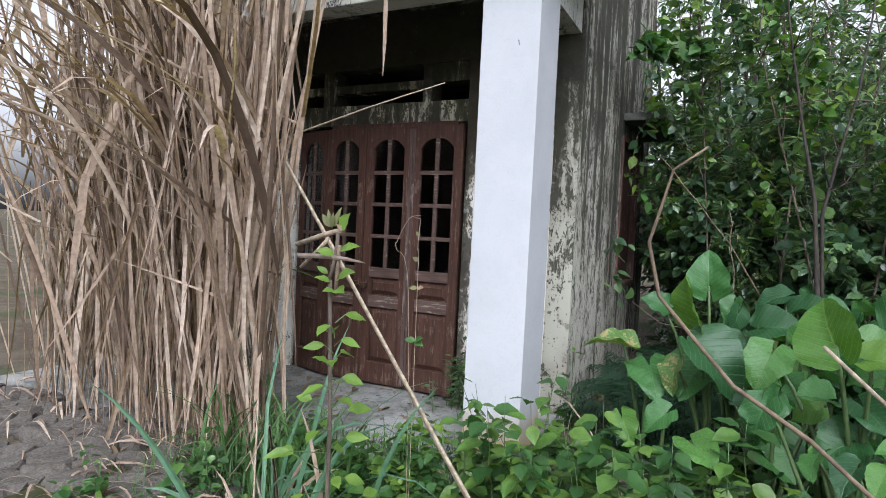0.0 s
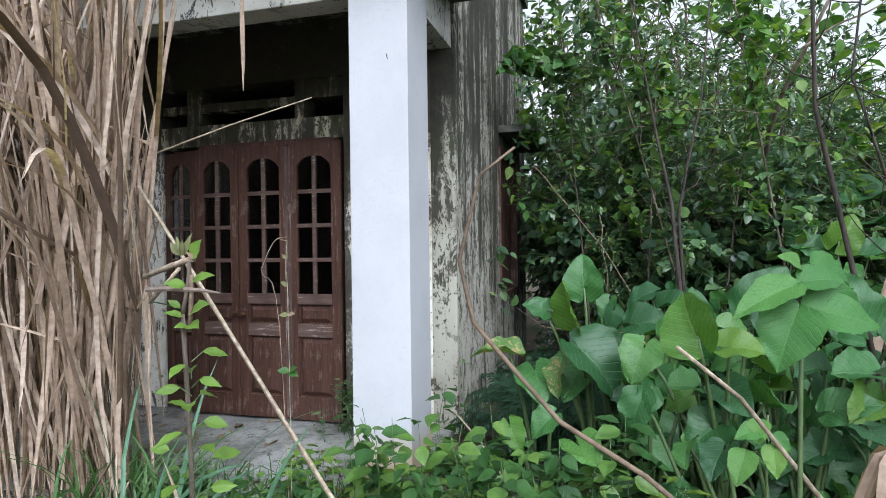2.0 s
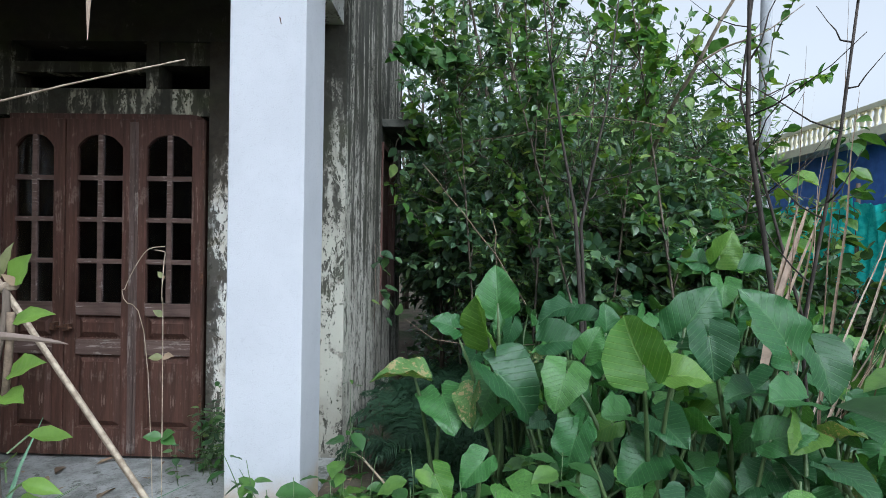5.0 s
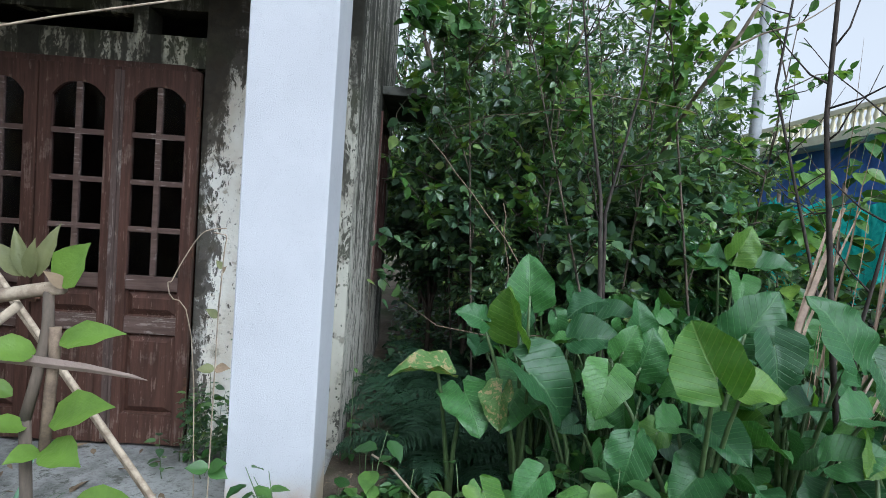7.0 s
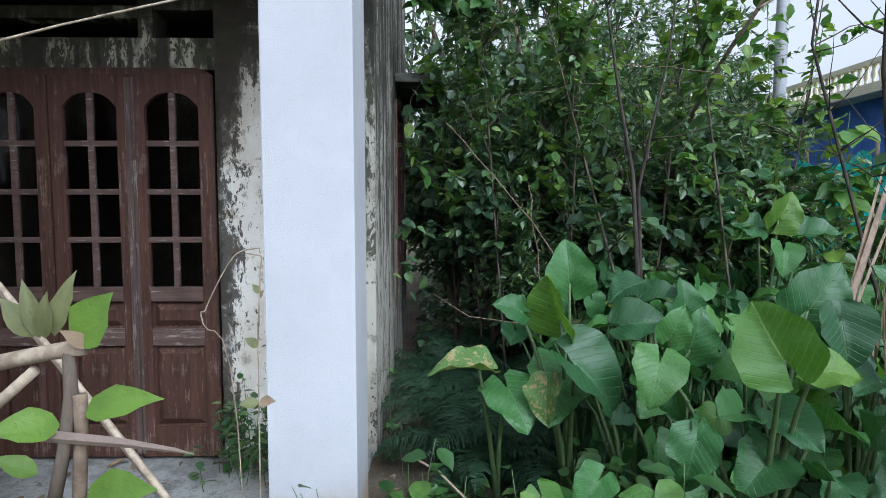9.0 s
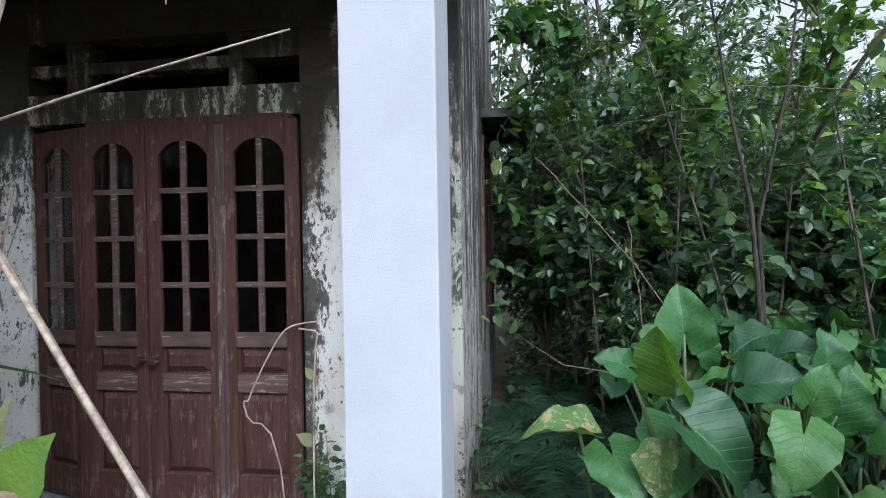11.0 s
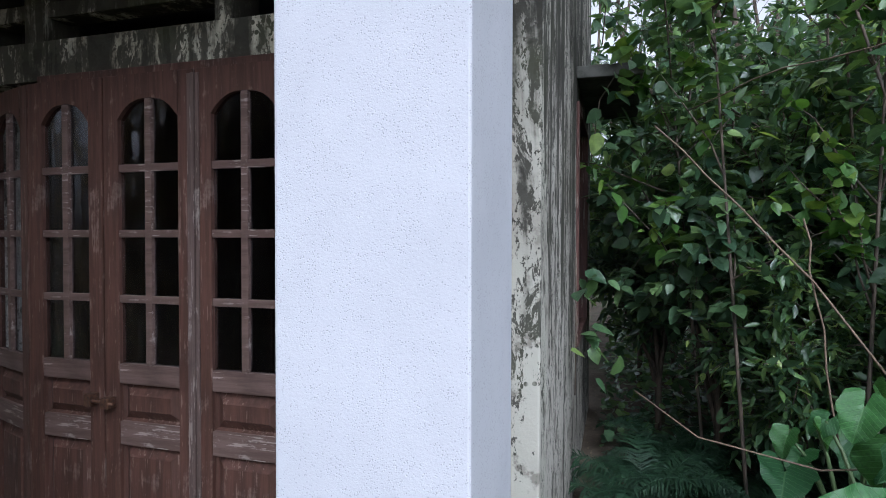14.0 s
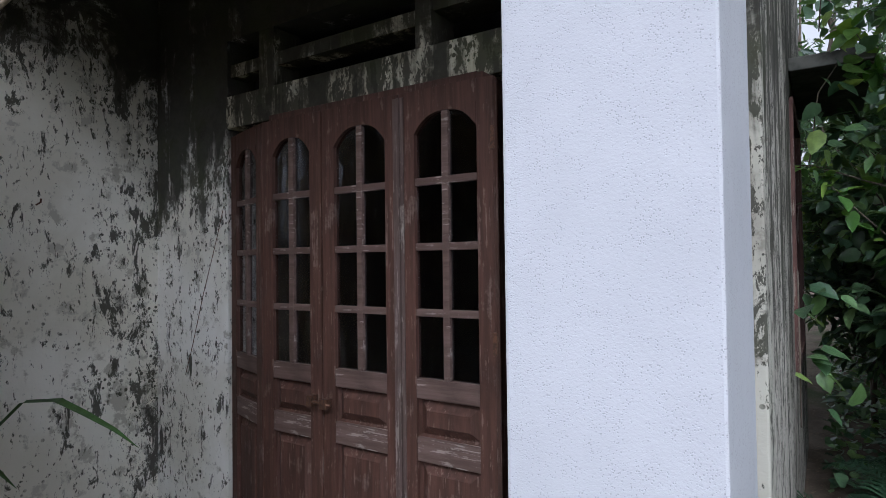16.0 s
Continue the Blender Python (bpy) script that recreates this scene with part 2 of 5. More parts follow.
M_WOOD = old_wood("faded_red_brown_wood", (0.046, 0.021, 0.0135), (0.08, 0.037, 0.0255), (0.2, 0.145, 0.12))
M_RAIL = old_wood("worn_rail_wood", (0.07, 0.042, 0.033), (0.12, 0.08, 0.066), (0.36, 0.31, 0.27), (0.07, 1, 1))
M_RAIL2 = old_wood("grey_worn_strip_wood", (0.06, 0.04, 0.033), (0.1, 0.07, 0.06), (0.27, 0.23, 0.2))
M_RED = old_wood("red_shutter_wood", (0.05, 0.024, 0.019), (0.09, 0.042, 0.032), (0.25, 0.22, 0.18))


def simple(name, a, b, rough=0.8, scale=8, metal=0.0, spec=0.3, stretch=(1, 1, 1)):
    k = Nodes(name)
    f = k.noise(scale, 6, 0.65, stretch)
    k.b.inputs["Metallic"].default_value = metal
    return k.done(k.mix(k.span(f, 0.35, 0.65), a, b), rough, f, 0.004, spec)


M_SLAB = simple("black_stained_concrete", (0.1, 0.1, 0.085), (0.035, 0.035, 0.03), 0.9, 5)
M_RUBBLE = simple("muddy_stone", (0.13, 0.115, 0.1), (0.06, 0.053, 0.046), 0.95, 9)
M_IRON = simple("rusty_iron", (0.06, 0.035, 0.025), (0.12, 0.06, 0.035), 0.6, 60, 0.5)
# The closed room's dimness is put into this dark plaster colour.
M_DARK = simple("shade_dark_interior_plaster", (0.12, 0.115, 0.1), (0.08, 0.075, 0.07), 0.9, 4)
M_BARK = simple("grey_brown_bark", (0.13, 0.1, 0.075), (0.05, 0.042, 0.033), 0.9, 30, stretch=(1, 1, 0.2))
M_DEAD = simple("black_dead_bark", (0.06, 0.048, 0.04), (0.022, 0.019, 0.016), 0.9, 40, stretch=(1, 1, 0.3))
M_LIMB = simple("pale_limb_bark", (0.24, 0.2, 0.15), (0.12, 0.095, 0.07), 0.9, 18)
M_TWIG = simple("pale_dry_twig", (0.36, 0.3, 0.22), (0.2, 0.155, 0.11), 0.85, 40)
M_BROWN = simple("brown_bark_twig", (0.17, 0.125, 0.085), (0.09, 0.065, 0.045), 0.85, 60)
M_POLE = simple("grey_concrete_pole", (0.33, 0.34, 0.35), (0.24, 0.25, 0.26), 0.85, 5)
M_CREAM = simple("cream_painted_render", (0.72, 0.68, 0.52), (0.6, 0.56, 0.42), 0.85, 3)
M_BLUE = simple("blue_painted_wall", (0.09, 0.19, 0.55), (0.06, 0.13, 0.4), 0.8, 3)
M_TEAL = simple("teal_shade_net", (0.1, 0.74, 0.66), (0.04, 0.5, 0.47), 0.8, 14)


def soil():
    k = Nodes("leaf_litter_soil")
    a, b = k.noise(2.5, 8, 0.7), k.noise(30, 6, 0.7)
    c = k.mix(k.span(a, 0.4, 0.6), (0.075, 0.058, 0.042), (0.12, 0.1, 0.075))
    c = k.mix(k.span(b, 0.55, 0.68), c, (0.19, 0.15, 0.1))
    c = k.mix(k.span(k.noise(0.9, 4), 0.5, 0.65, 0, 0.7), c, (0.035, 0.06, 0.018))
    return k.done(c, 0.95, b, 0.02, 0.1, 0.8)


M_SOIL = soil()


def cement_floor():
    k = Nodes("dusty_cement_floor")
    big, grit = k.noise(3, 8, 0.7), k.noise(55, 6, 0.7)
    c = k.mix(k.span(big, 0.4, 0.62), (0.3, 0.3, 0.285), (0.15, 0.15, 0.14))
    c = k.mix(k.span(grit, 0.5, 0.66, 0, 0.6), c, (0.1, 0.095, 0.08))
    c = k.mix(k.span(k.noise(8, 8, 0.75), 0.56, 0.63, 0, 0.75), c, (0.06, 0.062, 0.045))
    return k.done(c, 0.88, grit, 0.006, 0.25, 0.6)


M_FLOOR = cement_floor()


def glass():
    k = Nodes("dusty_window_glass")
    k.b.inputs["Transmission Weight"].default_value = 1.0
    k.b.inputs["IOR"].default_value = 1.4
    return k.done((0.55, 0.58, 0.62), k.span(k.noise(6, 5), 0.4, 0.7, 0.02, 0.08), None, 0, 0.5)


M_GLASS = glass()


def leaf_material(name, stops, rough=0.45, through_light=0.35, vein=None, spot=0.0, per="island", spec=0.45):
    """Leaf colour varies from leaf to leaf; part of the light goes through the blade."""
    k = Nodes(name)
    if per == "island":
        r = k.n("NewGeometry").outputs["Random Per Island"]
    else:
        r = k.n("ObjectInfo").outputs["Random"]
    ramp = k.n("ValToRGB")
    els = ramp.color_ramp.elements
    while len(els) < len(stops):
        els.new(0.5)
    for e, (p, col) in zip(els, stops):
        e.position, e.color = p, (*col, 1)
    k.l(r, ramp.inputs[0])
    c = k.mix(k.span(k.noise(22, 5), 0.35, 0.7, 0, 0.45), ramp.outputs[0], tuple(w * 0.55 for w in stops[0][1]))
    bump = k.noise(60, 4)
    if vein:
        uv = k.n("UVMap").outputs[0]
        s = k.n("SeparateXYZ")
        k.l(uv, s.inputs[0])
        u = k.math("ABSOLUTE", k.math("SUBTRACT", s.outputs[0], 0.5))
        rib = k.math("SINE", k.math("MULTIPLY", k.math("SUBTRACT", s.outputs[1], k.math("MULTIPLY", u, 0.75)), 62.0))
        rib = k.math("MAXIMUM", k.span(rib, 0.86, 0.99), k.span(u, 0.02, 0.006))
        c = k.mix(k.math("MULTIPLY", rib, 0.2), c, vein)
        bump = k.math("ADD", k.math("MULTIPLY", rib, -0.8), k.math("MULTIPLY", bump, 0.3))
    if spot:
        c = k.mix(k.span(k.noise(7, 6, 0.7), 0.53, 0.57, 0, spot), c, (0.34, 0.27, 0.13))
    m = k.done(c, rough, bump, 0.006, spec, 0.5)
    tr = k.n("BsdfTranslucent")
    k.l(k.mix(1.0, c, (1.0, 1.0, 0.45), "MULTIPLY"), tr.inputs["Color"])
    add = k.n("MixShader")
    add.inputs[0].default_value = through_light
    k.l(k.b.outputs[0], add.inputs[1])
    k.l(tr.outputs[0], add.inputs[2])
    k.l(add.outputs[0], k.out.inputs["Surface"])
    return m


M_BUSH = leaf_material("shrub_leaves", [(0, (0.04, 0.09, 0.042)), (0.5, (0.095, 0.175, 0.075)), (0.85, (0.16, 0.28, 0.085)), (1, (0.33, 0.44, 0.12))], 0.28, 0.4, spec=0.65)
M_TREE = leaf_material("tree_leaves", [(0, (0.04, 0.09, 0.05)), (0.6, (0.1, 0.18, 0.09)), (1, (0.2, 0.32, 0.11))], 0.28, 0.4, spec=0.65)
M_WEED = leaf_material("young_weed_leaves", [(0, (0.032, 0.09, 0.024)), (0.6, (0.06, 0.15, 0.032)), (1, (0.14, 0.245, 0.045))], 0.4, 0.35)
# Paler yellow-green leaves; back light and sky light are put into the colour.
M_LIGHT = leaf_material("backlit_tone_leaves", [(0, (0.06, 0.15, 0.035)), (0.5, (0.11, 0.24, 0.05)), (1, (0.26, 0.39, 0.075))], 0.3, 0.45)
M_YOUNG = leaf_material("yellow_green_leaves", [(0, (0.1, 0.2, 0.03)), (0.6, (0.15, 0.26, 0.04)), (1, (0.23, 0.33, 0.055))], 0.45, 0.4)
M_BLADE = leaf_material("blue_green_grass", [(0, (0.05, 0.125, 0.06)), (0.6, (0.085, 0.18, 0.1)), (1, (0.13, 0.23, 0.13))], 0.45, 0.25)
M_FERN = leaf_material("fern_fronds", [(0, (0.014, 0.045, 0.022)), (1, (0.03, 0.08, 0.032))], 0.6)
M_TARO = leaf_material("taro_leaf", [(0, (0.021, 0.075, 0.026)), (0.5, (0.04, 0.135, 0.035)), (0.85, (0.068, 0.19, 0.042)), (1, (0.11, 0.24, 0.042))], 0.42, 0.3, (0.2, 0.34, 0.15), 0.0, "object")
M_TAROY = leaf_material("yellowing_taro_leaf", [(0, (0.075, 0.19, 0.025)), (1, (0.12, 0.23, 0.03))], 0.45, 0.4, (0.3, 0.4, 0.1), 0.0, "object")
M_TAROS = leaf_material("eaten_taro_leaf", [(0, (0.1, 0.2, 0.05)), (1, (0.16, 0.25, 0.07))], 0.5, 0.35, (0.3, 0.33, 0.15), 0.95, "object")
M_STALK = leaf_material("green_leaf_stalk", [(0, (0.055, 0.11, 0.035)), (1, (0.11, 0.15, 0.06))], 0.5, 0.1)
M_REED = leaf_material("dry_reed_blades", [(0, (0.08, 0.052, 0.035)), (0.3, (0.25, 0.175, 0.128)), (0.7, (0.46, 0.345, 0.265)), (1, (0.62, 0.51, 0.425))], 0.75, 0.32)
M_GREENREED = leaf_material("green_grass_blades", [(0, (0.05, 0.12, 0.03)), (1, (0.1, 0.19, 0.06))], 0.5, 0.3)
M_LITTER2 = leaf_material("dry_husk", [(0, (0.2, 0.15, 0.12)), (1, (0.3, 0.235, 0.2))], 0.85, 0.1)
M_WITHER = leaf_material("withered_leaf", [(0, (0.11, 0.14, 0.045)), (1, (0.19, 0.18, 0.085))], 0.6, 0.3)
M_BROAD = leaf_material("broad_weed_leaf", [(0, (0.05, 0.17, 0.035)), (0.6, (0.075, 0.22, 0.045)), (1, (0.15, 0.29, 0.05))], 0.45, 0.35, (0.22, 0.42, 0.14), 0.0, "object")
M_LITTER = leaf_material("fallen_dry_leaves", [(0, (0.12, 0.08, 0.05)), (1, (0.3, 0.22, 0.14))], 0.85, 0.1)

# ---- ground ----
def ground_height(x, y):
    h = -0.2 + 0.05 * noise.noise(Vector((x * 0.8, y * 0.8, 0))) + 0.015 * noise.noise(Vector((x * 4, y * 4, 3)))
    near = max(0.0, 1 - abs(y + 0.6) / 1.6) * max(0.0, 1 - abs(x - 1.2) / 1.6)
    return h + 0.1 * near


def build_ground():
    b = Buf()
    xs = sorted(set([-3000, -600, -120, -40, -15] + [-8 + 0.2 * i for i in range(91)] + [14, 20, 40, 120, 600, 3000]))
    ys = sorted(set([-3000, -600, -120, -40, -15] + [-8 + 0.2 * i for i in range(91)] + [14, 20, 40, 120, 600, 3000]))
    for y in ys:
        for x in xs:
            b.v.append((x, y, ground_height(x, y) if abs(x) < 12 and abs(y) < 12 else -0.2))
    n = len(xs)
    for j in range(len(ys) - 1):
        for i in range(n - 1):
            b.f.append((j * n + i, j * n + i + 1, (j + 1) * n + i + 1, (j + 1) * n + i))
    return tagged(put("ground", b, M_SOIL, smooth=True), "overgrown soil ground with leaf litter", "ground", kind="structure")


build_ground()

# ---- house shell ----
PX0, PX1, PY0, PY1 = 0.58, 0.944, -1.06, -0.68      # the porch pillar
DL, DR, DT = -1.8, -0.03, 2.19                       # door opening
WX, FY, LX = 0.905, 0.14, -2.5                       # outer face of the side wall, face of the front, face of the porch wall

fa = Buf()
fa.box(LX - 0.2, DL, FY, FY + 0.2, -0.4, 2.7).box(LX - 0.2, WX - 0.2, FY, FY + 0.2, 2.7, 4.6)
tagged(put("wall_facade", fa, M_FACADE), "white plaster house front blackened with mould", "wall", kind="structure")
pr = Buf().box(DR, WX - 0.2, FY, FY + 0.2, -0.4, 2.7)
tagged(put("wall_pier", pr, M_DOORSIDE), "flaking white plaster wall beside the door", "wall", kind="structure")
cn = Buf().box(WX - 0.2, WX, FY, FY + 0.2, -0.4, 4.6)
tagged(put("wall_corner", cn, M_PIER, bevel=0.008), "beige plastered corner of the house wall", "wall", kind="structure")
li = Buf().box(DL, DR, FY - 0.012, FY + 0.2, DT, 2.375)
tagged(put("lintel", li, M_LINTEL, bevel=0.006), "flaking mossy concrete lintel above the door", "lintel", kind="structure")
ve = Buf()
ve.box(-1.53, -1.41, FY, FY + 0.2, 2.375, 2.7).box(-0.47, -0.385, FY, FY + 0.2, 2.375, 2.7)
for a, c in ((DL, -1.53), (-1.41, -0.47)):
    ve.box(a, c, FY + 0.02, FY + 0.14, 2.493, 2.567)
ve.box(-0.385, DR, FY + 0.02, FY + 0.2, 2.54, 2.7)
tagged(put("vent_grille", ve, M_LINTEL, bevel=0.005), "concrete ventilation slots above the door", "vent", kind="structure")

sw = Buf()
W0, W1, WZ0, WZ1 = 1.95, 3.1, 0.75, 2.35
sw.box(WX - 0.2, WX, FY + 0.2, W0, -0.4, 4.6).box(WX - 0.2, WX, W1, 3.9, -0.4, 4.6)
sw.box(WX - 0.2, WX, W0, W1, -0.4, WZ0).box(WX - 0.2, WX, W0, W1, WZ1, 4.6)
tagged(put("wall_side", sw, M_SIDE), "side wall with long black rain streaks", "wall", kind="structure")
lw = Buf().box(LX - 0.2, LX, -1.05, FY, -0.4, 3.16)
tagged(put("wall_porch", lw, M_LEFT), "mould-spotted white porch side wall with its corner shade painted in", "wall", kind="structure")
# Unseen rear walls and ceiling, added to close the room and keep it dark.
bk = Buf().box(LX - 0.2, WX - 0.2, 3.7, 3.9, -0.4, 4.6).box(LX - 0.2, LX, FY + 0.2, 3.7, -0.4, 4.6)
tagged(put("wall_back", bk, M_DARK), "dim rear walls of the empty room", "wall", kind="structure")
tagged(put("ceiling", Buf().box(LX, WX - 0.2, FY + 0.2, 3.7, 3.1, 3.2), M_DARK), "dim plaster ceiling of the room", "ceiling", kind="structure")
tagged(put("floor", Buf().box(LX, WX - 0.2, FY, 3.7, -0.3, -0.105), M_FLOOR), "bare cement floor of the room", "floor", kind="structure")
tagged(put("roof", Buf().box(LX - 0.3, WX + 0.06, 0.05, 4.0, 4.6, 4.72), M_SLAB), "flat concrete roof of the house", "roof", kind="structure")
tagged(put("porch_roof", Buf().box(LX - 0.45, 1.33, -1.45, FY - 0.003, 3.16, 3.26), M_CEIL), "mouldy concrete porch roof slab, coloured dark as in shade", "roof", kind="structure")
tagged(put("porch_floor", Buf().box(-3.4, 0.88, -1.6, FY - 0.003, -0.42, -0.1), M_FLOOR, bevel=0.02), "dusty grey cement porch floor", "floor", kind="structure")
bm_ = Buf().box(LX - 0.2, PX0, PY0 + 0.03, PY0 + 0.23, 2.775, 3.16)
tagged(put("beam_front", bm_, M_BEAM, bevel=0.01), "pale plastered beam along the porch front", "beam", kind="structure")
tagged(put("beam_side", Buf().box(0.7, 0.88, PY1, FY - 0.003, 2.82, 3.16), M_BEAM), "plastered beam from pillar to wall", "beam", kind="structure")
tagged(put("pillar", Buf().box(PX0, PX1, PY0, PY1, -0.4, 3.16), M_WHITE, bevel=0.006), "white painted square porch pillar", "pillar", kind="structure")

# window with its hood and red shutters in the side wall
win = thing("window_1", (WX, (W0 + W1) / 2, WZ0), "old window with closed red wooden shutters under a concrete hood", "window", kind="structure")


def local(b, origin):
    b.v = [tuple(Vector(p) - Vector(origin)) for p in b.v]
    return b


wo = win.location
mid = (W0 + W1) / 2
for a, c in ((W0 + 0.05, mid - 0.004), (mid + 0.004, W1 - 0.05)):
    put("shutter", local(Buf().box(WX - 0.1, WX - 0.06, a, c, WZ0 + 0.05, WZ1 - 0.05), wo), M_RED, win)
fr = Buf().box(WX - 0.13, WX + 0.02, W0, W0 + 0.05, WZ0, WZ1).box(WX - 0.13, WX + 0.02, W1 - 0.05, W1, WZ0, WZ1)
fr.box(WX - 0.13, WX + 0.02, W0 + 0.05, W1 - 0.05, WZ1 - 0.05, WZ1).box(WX - 0.13, WX + 0.02, W0 + 0.05, W1 - 0.05, WZ0, WZ0 + 0.05)
put("window_frame", local(fr, wo), M_RED, win)
tagged(put("window_hood", Buf().box(WX, 1.32, 1.95, 3.4, 2.5, 2.58), M_SLAB, bevel=0.01), "black-stained concrete hood above the window", "hood", kind="structure")

# ---- folding door of four leaves ----
door = thing("door_1", (-0.8, 0, -0.08), "closed four-leaf folding door of faded red-brown wood with small dark panes", "door", kind="structure")
H0, H1 = 0.0, 2.22                    # leaf bottom and top above the door's foot
RAILS = (1.01, 1.283, 1.558, 1.832)   # pane rows' lower edges


def arch(x, half):
    """Height of the pane's arched head above its springing line."""
    s = abs(x) / half
    return 0.082 * max(0.0, 1 - s ** 2.7)


def build_leaf(width, at, turn, name="leaf"):
    s, d = 0.075, 0.04
    g = width - 0.009
    x0, x1 = 0.0045, 0.0045 + g
    leaf = put(name, Buf().box(x0, x0 + s, 0, d, H0, H1).box(x1 - s, x1, 0, d, H0, H1), M_WOOD, door, "stiles of a faded door leaf", bevel=0.004)
    leaf.matrix_basis = Matrix.Translation(Vector(at) - door.location) @ pose(0, 0, 0, 0, 0, turn)
    cx, half = (x0 + x1) / 2, (g - 2 * s) / 2
    hd = Buf()
    spring, n = 2.035, 14
    for i in range(n):
        a, c = -half + 2 * half * i / n, -half + 2 * half * (i + 1) / n
        za, zc = spring + arch(a, half), spring + arch(c, half)
        k = len(hd.v)
        for yy in (0, d):
            hd.v += [(cx + a, yy, za), (cx + c, yy, zc), (cx + c, yy, H1), (cx + a, yy, H1)]
        hd.f += [(k, k + 1, k + 2, k + 3), (k + 7, k + 6, k + 5, k + 4), (k + 4, k + 5, k + 1, k), (k + 3, k + 2, k + 6, k + 7)]
    put("head_rail", hd, M_WOOD, leaf)
    for z, h in ((0.0, 0.18), (0.665, 0.1), (0.925, 0.085)):
        put("rail", Buf().box(x0 + s, x1 - s, 0.002, d - 0.002, z, z + h), M_RAIL if z > 0.3 else M_WOOD, leaf, bevel=0.004)
    for z in RAILS[1:]:
        put("glazing_bar", Buf().box(x0 + s, x1 - s, 0.004, d - 0.006, z - 0.016, z + 0.016), M_RAIL, leaf, bevel=0.004)
    put("glazing_bar", Buf().box(cx - 0.016, cx + 0.016, 0.002, d - 0.008, RAILS[0], spring + 0.081), M_RAIL, leaf, bevel=0.004)
    for z0, z1 in ((0.18, 0.665), (0.765, 0.925)):
        p = Buf()
        a0, a1 = x0 + s, x1 - s
        m = 0.042
        p.v = [(a0, 0.02, z0), (a1, 0.02, z0), (a1, 0.02, z1), (a0, 0.02, z1),
               (a0 + m * 0.22, 0.034, z0 + m * 0.22), (a1 - m * 0.22, 0.034, z0 + m * 0.22), (a1 - m * 0.22, 0.034, z1 - m * 0.22), (a0 + m * 0.22, 0.034, z1 - m * 0.22),
               (a0 + m, 0.012, z0 + m), (a1 - m, 0.012, z0 + m), (a1 - m, 0.012, z1 - m), (a0 + m, 0.012, z1 - m),
               (a0 + m + 0.006, 0.006, z0 + m + 0.006), (a1 - m - 0.006, 0.006, z0 + m + 0.006), (a1 - m - 0.006, 0.006, z1 - m - 0.006), (a0 + m + 0.006, 0.006, z1 - m - 0.006)]
        for k in (0, 4, 8):
            p.f += [(k, k + 1, k + 5, k + 4), (k + 1, k + 2, k + 6, k + 5), (k + 2, k + 3, k + 7, k + 6), (k + 3, k, k + 4, k + 7)]
        p.f += [(12, 13, 14, 15)]
        put("panel", p, M_WOOD, leaf)
    tops = (*RAILS[1:], 2.13)
    for z0, z1 in zip(RAILS, tops):
        for a, c in ((x0 + s, cx - 0.014), (cx + 0.014, x1 - s)):
            pane = put("pane", Buf().box(a - 0.004, c + 0.004, 0.019, 0.023, z0 - 0.004, z1 + 0.004), M_GLASS, leaf)
            pane.visible_shadow = False
    return leaf


build_leaf(0.462, (-0.462, 0, -0.08), 0)
build_leaf(0.462, (-0.924, 0, -0.08), 0)
build_leaf(0.42, (-1.344, 0, -0.08), 0)
A1 = -18
# frame posts between the leaves and the wall
put("jamb", local(Buf().box(-0.1, -0.07, 0.045, FY + 0.1, -0.1, 2.18), door.location), M_WOOD, door, bevel=0.004)
put("head", local(Buf().box(-1.34, -0.1, 0.045, FY + 0.1, 2.145, 2.185), door.location), M_WOOD, door, bevel=0.004)
build_leaf(0.45, (-1.344 - 0.45 * math.cos(radians(A1)), -0.45 * math.sin(radians(A1)), -0.08), A1)
# cover strips on the meeting edges
for x0, x1, y in ((-0.49, -0.467, -0.008), (-0.466, -0.452, -0.016), (-0.451, -0.434, -0.008)):
    put("cover_strip", local(Buf().box(x0, x1, y, -0.001, -0.06, 2.12), door.location), M_RAIL2, door, bevel=0.003)
# bolt and hasp
lk = Buf().tube([(-0.98, -0.04, 0.775), (-0.84, -0.04, 0.765)], 0.008, 8)
put("bolt", local(lk, door.location), M_IRON, door, "rusty sliding bolt", smooth=True)
pl = Buf().box(-0.985, -0.95, -0.05, -0.001, 0.75, 0.8).box(-0.9, -0.86, -0.05, -0.001, 0.745, 0.79)
put("hasp", local(pl, door.location), M_IRON, door, bevel=0.004)
for z in (0.25, 1.05, 1.85):
    put("hinge", local(Buf().box(-0.012, 0.006, -0.012, -0.001, z, z + 0.09), door.location), M_IRON, door, bevel=0.003)

# ---- plants ----
def np_rng(seed):
    return np.random.default_rng(seed)


def unit(v):
    return v / (np.linalg.norm(v, axis=-1, keepdims=True) + 1e-9)


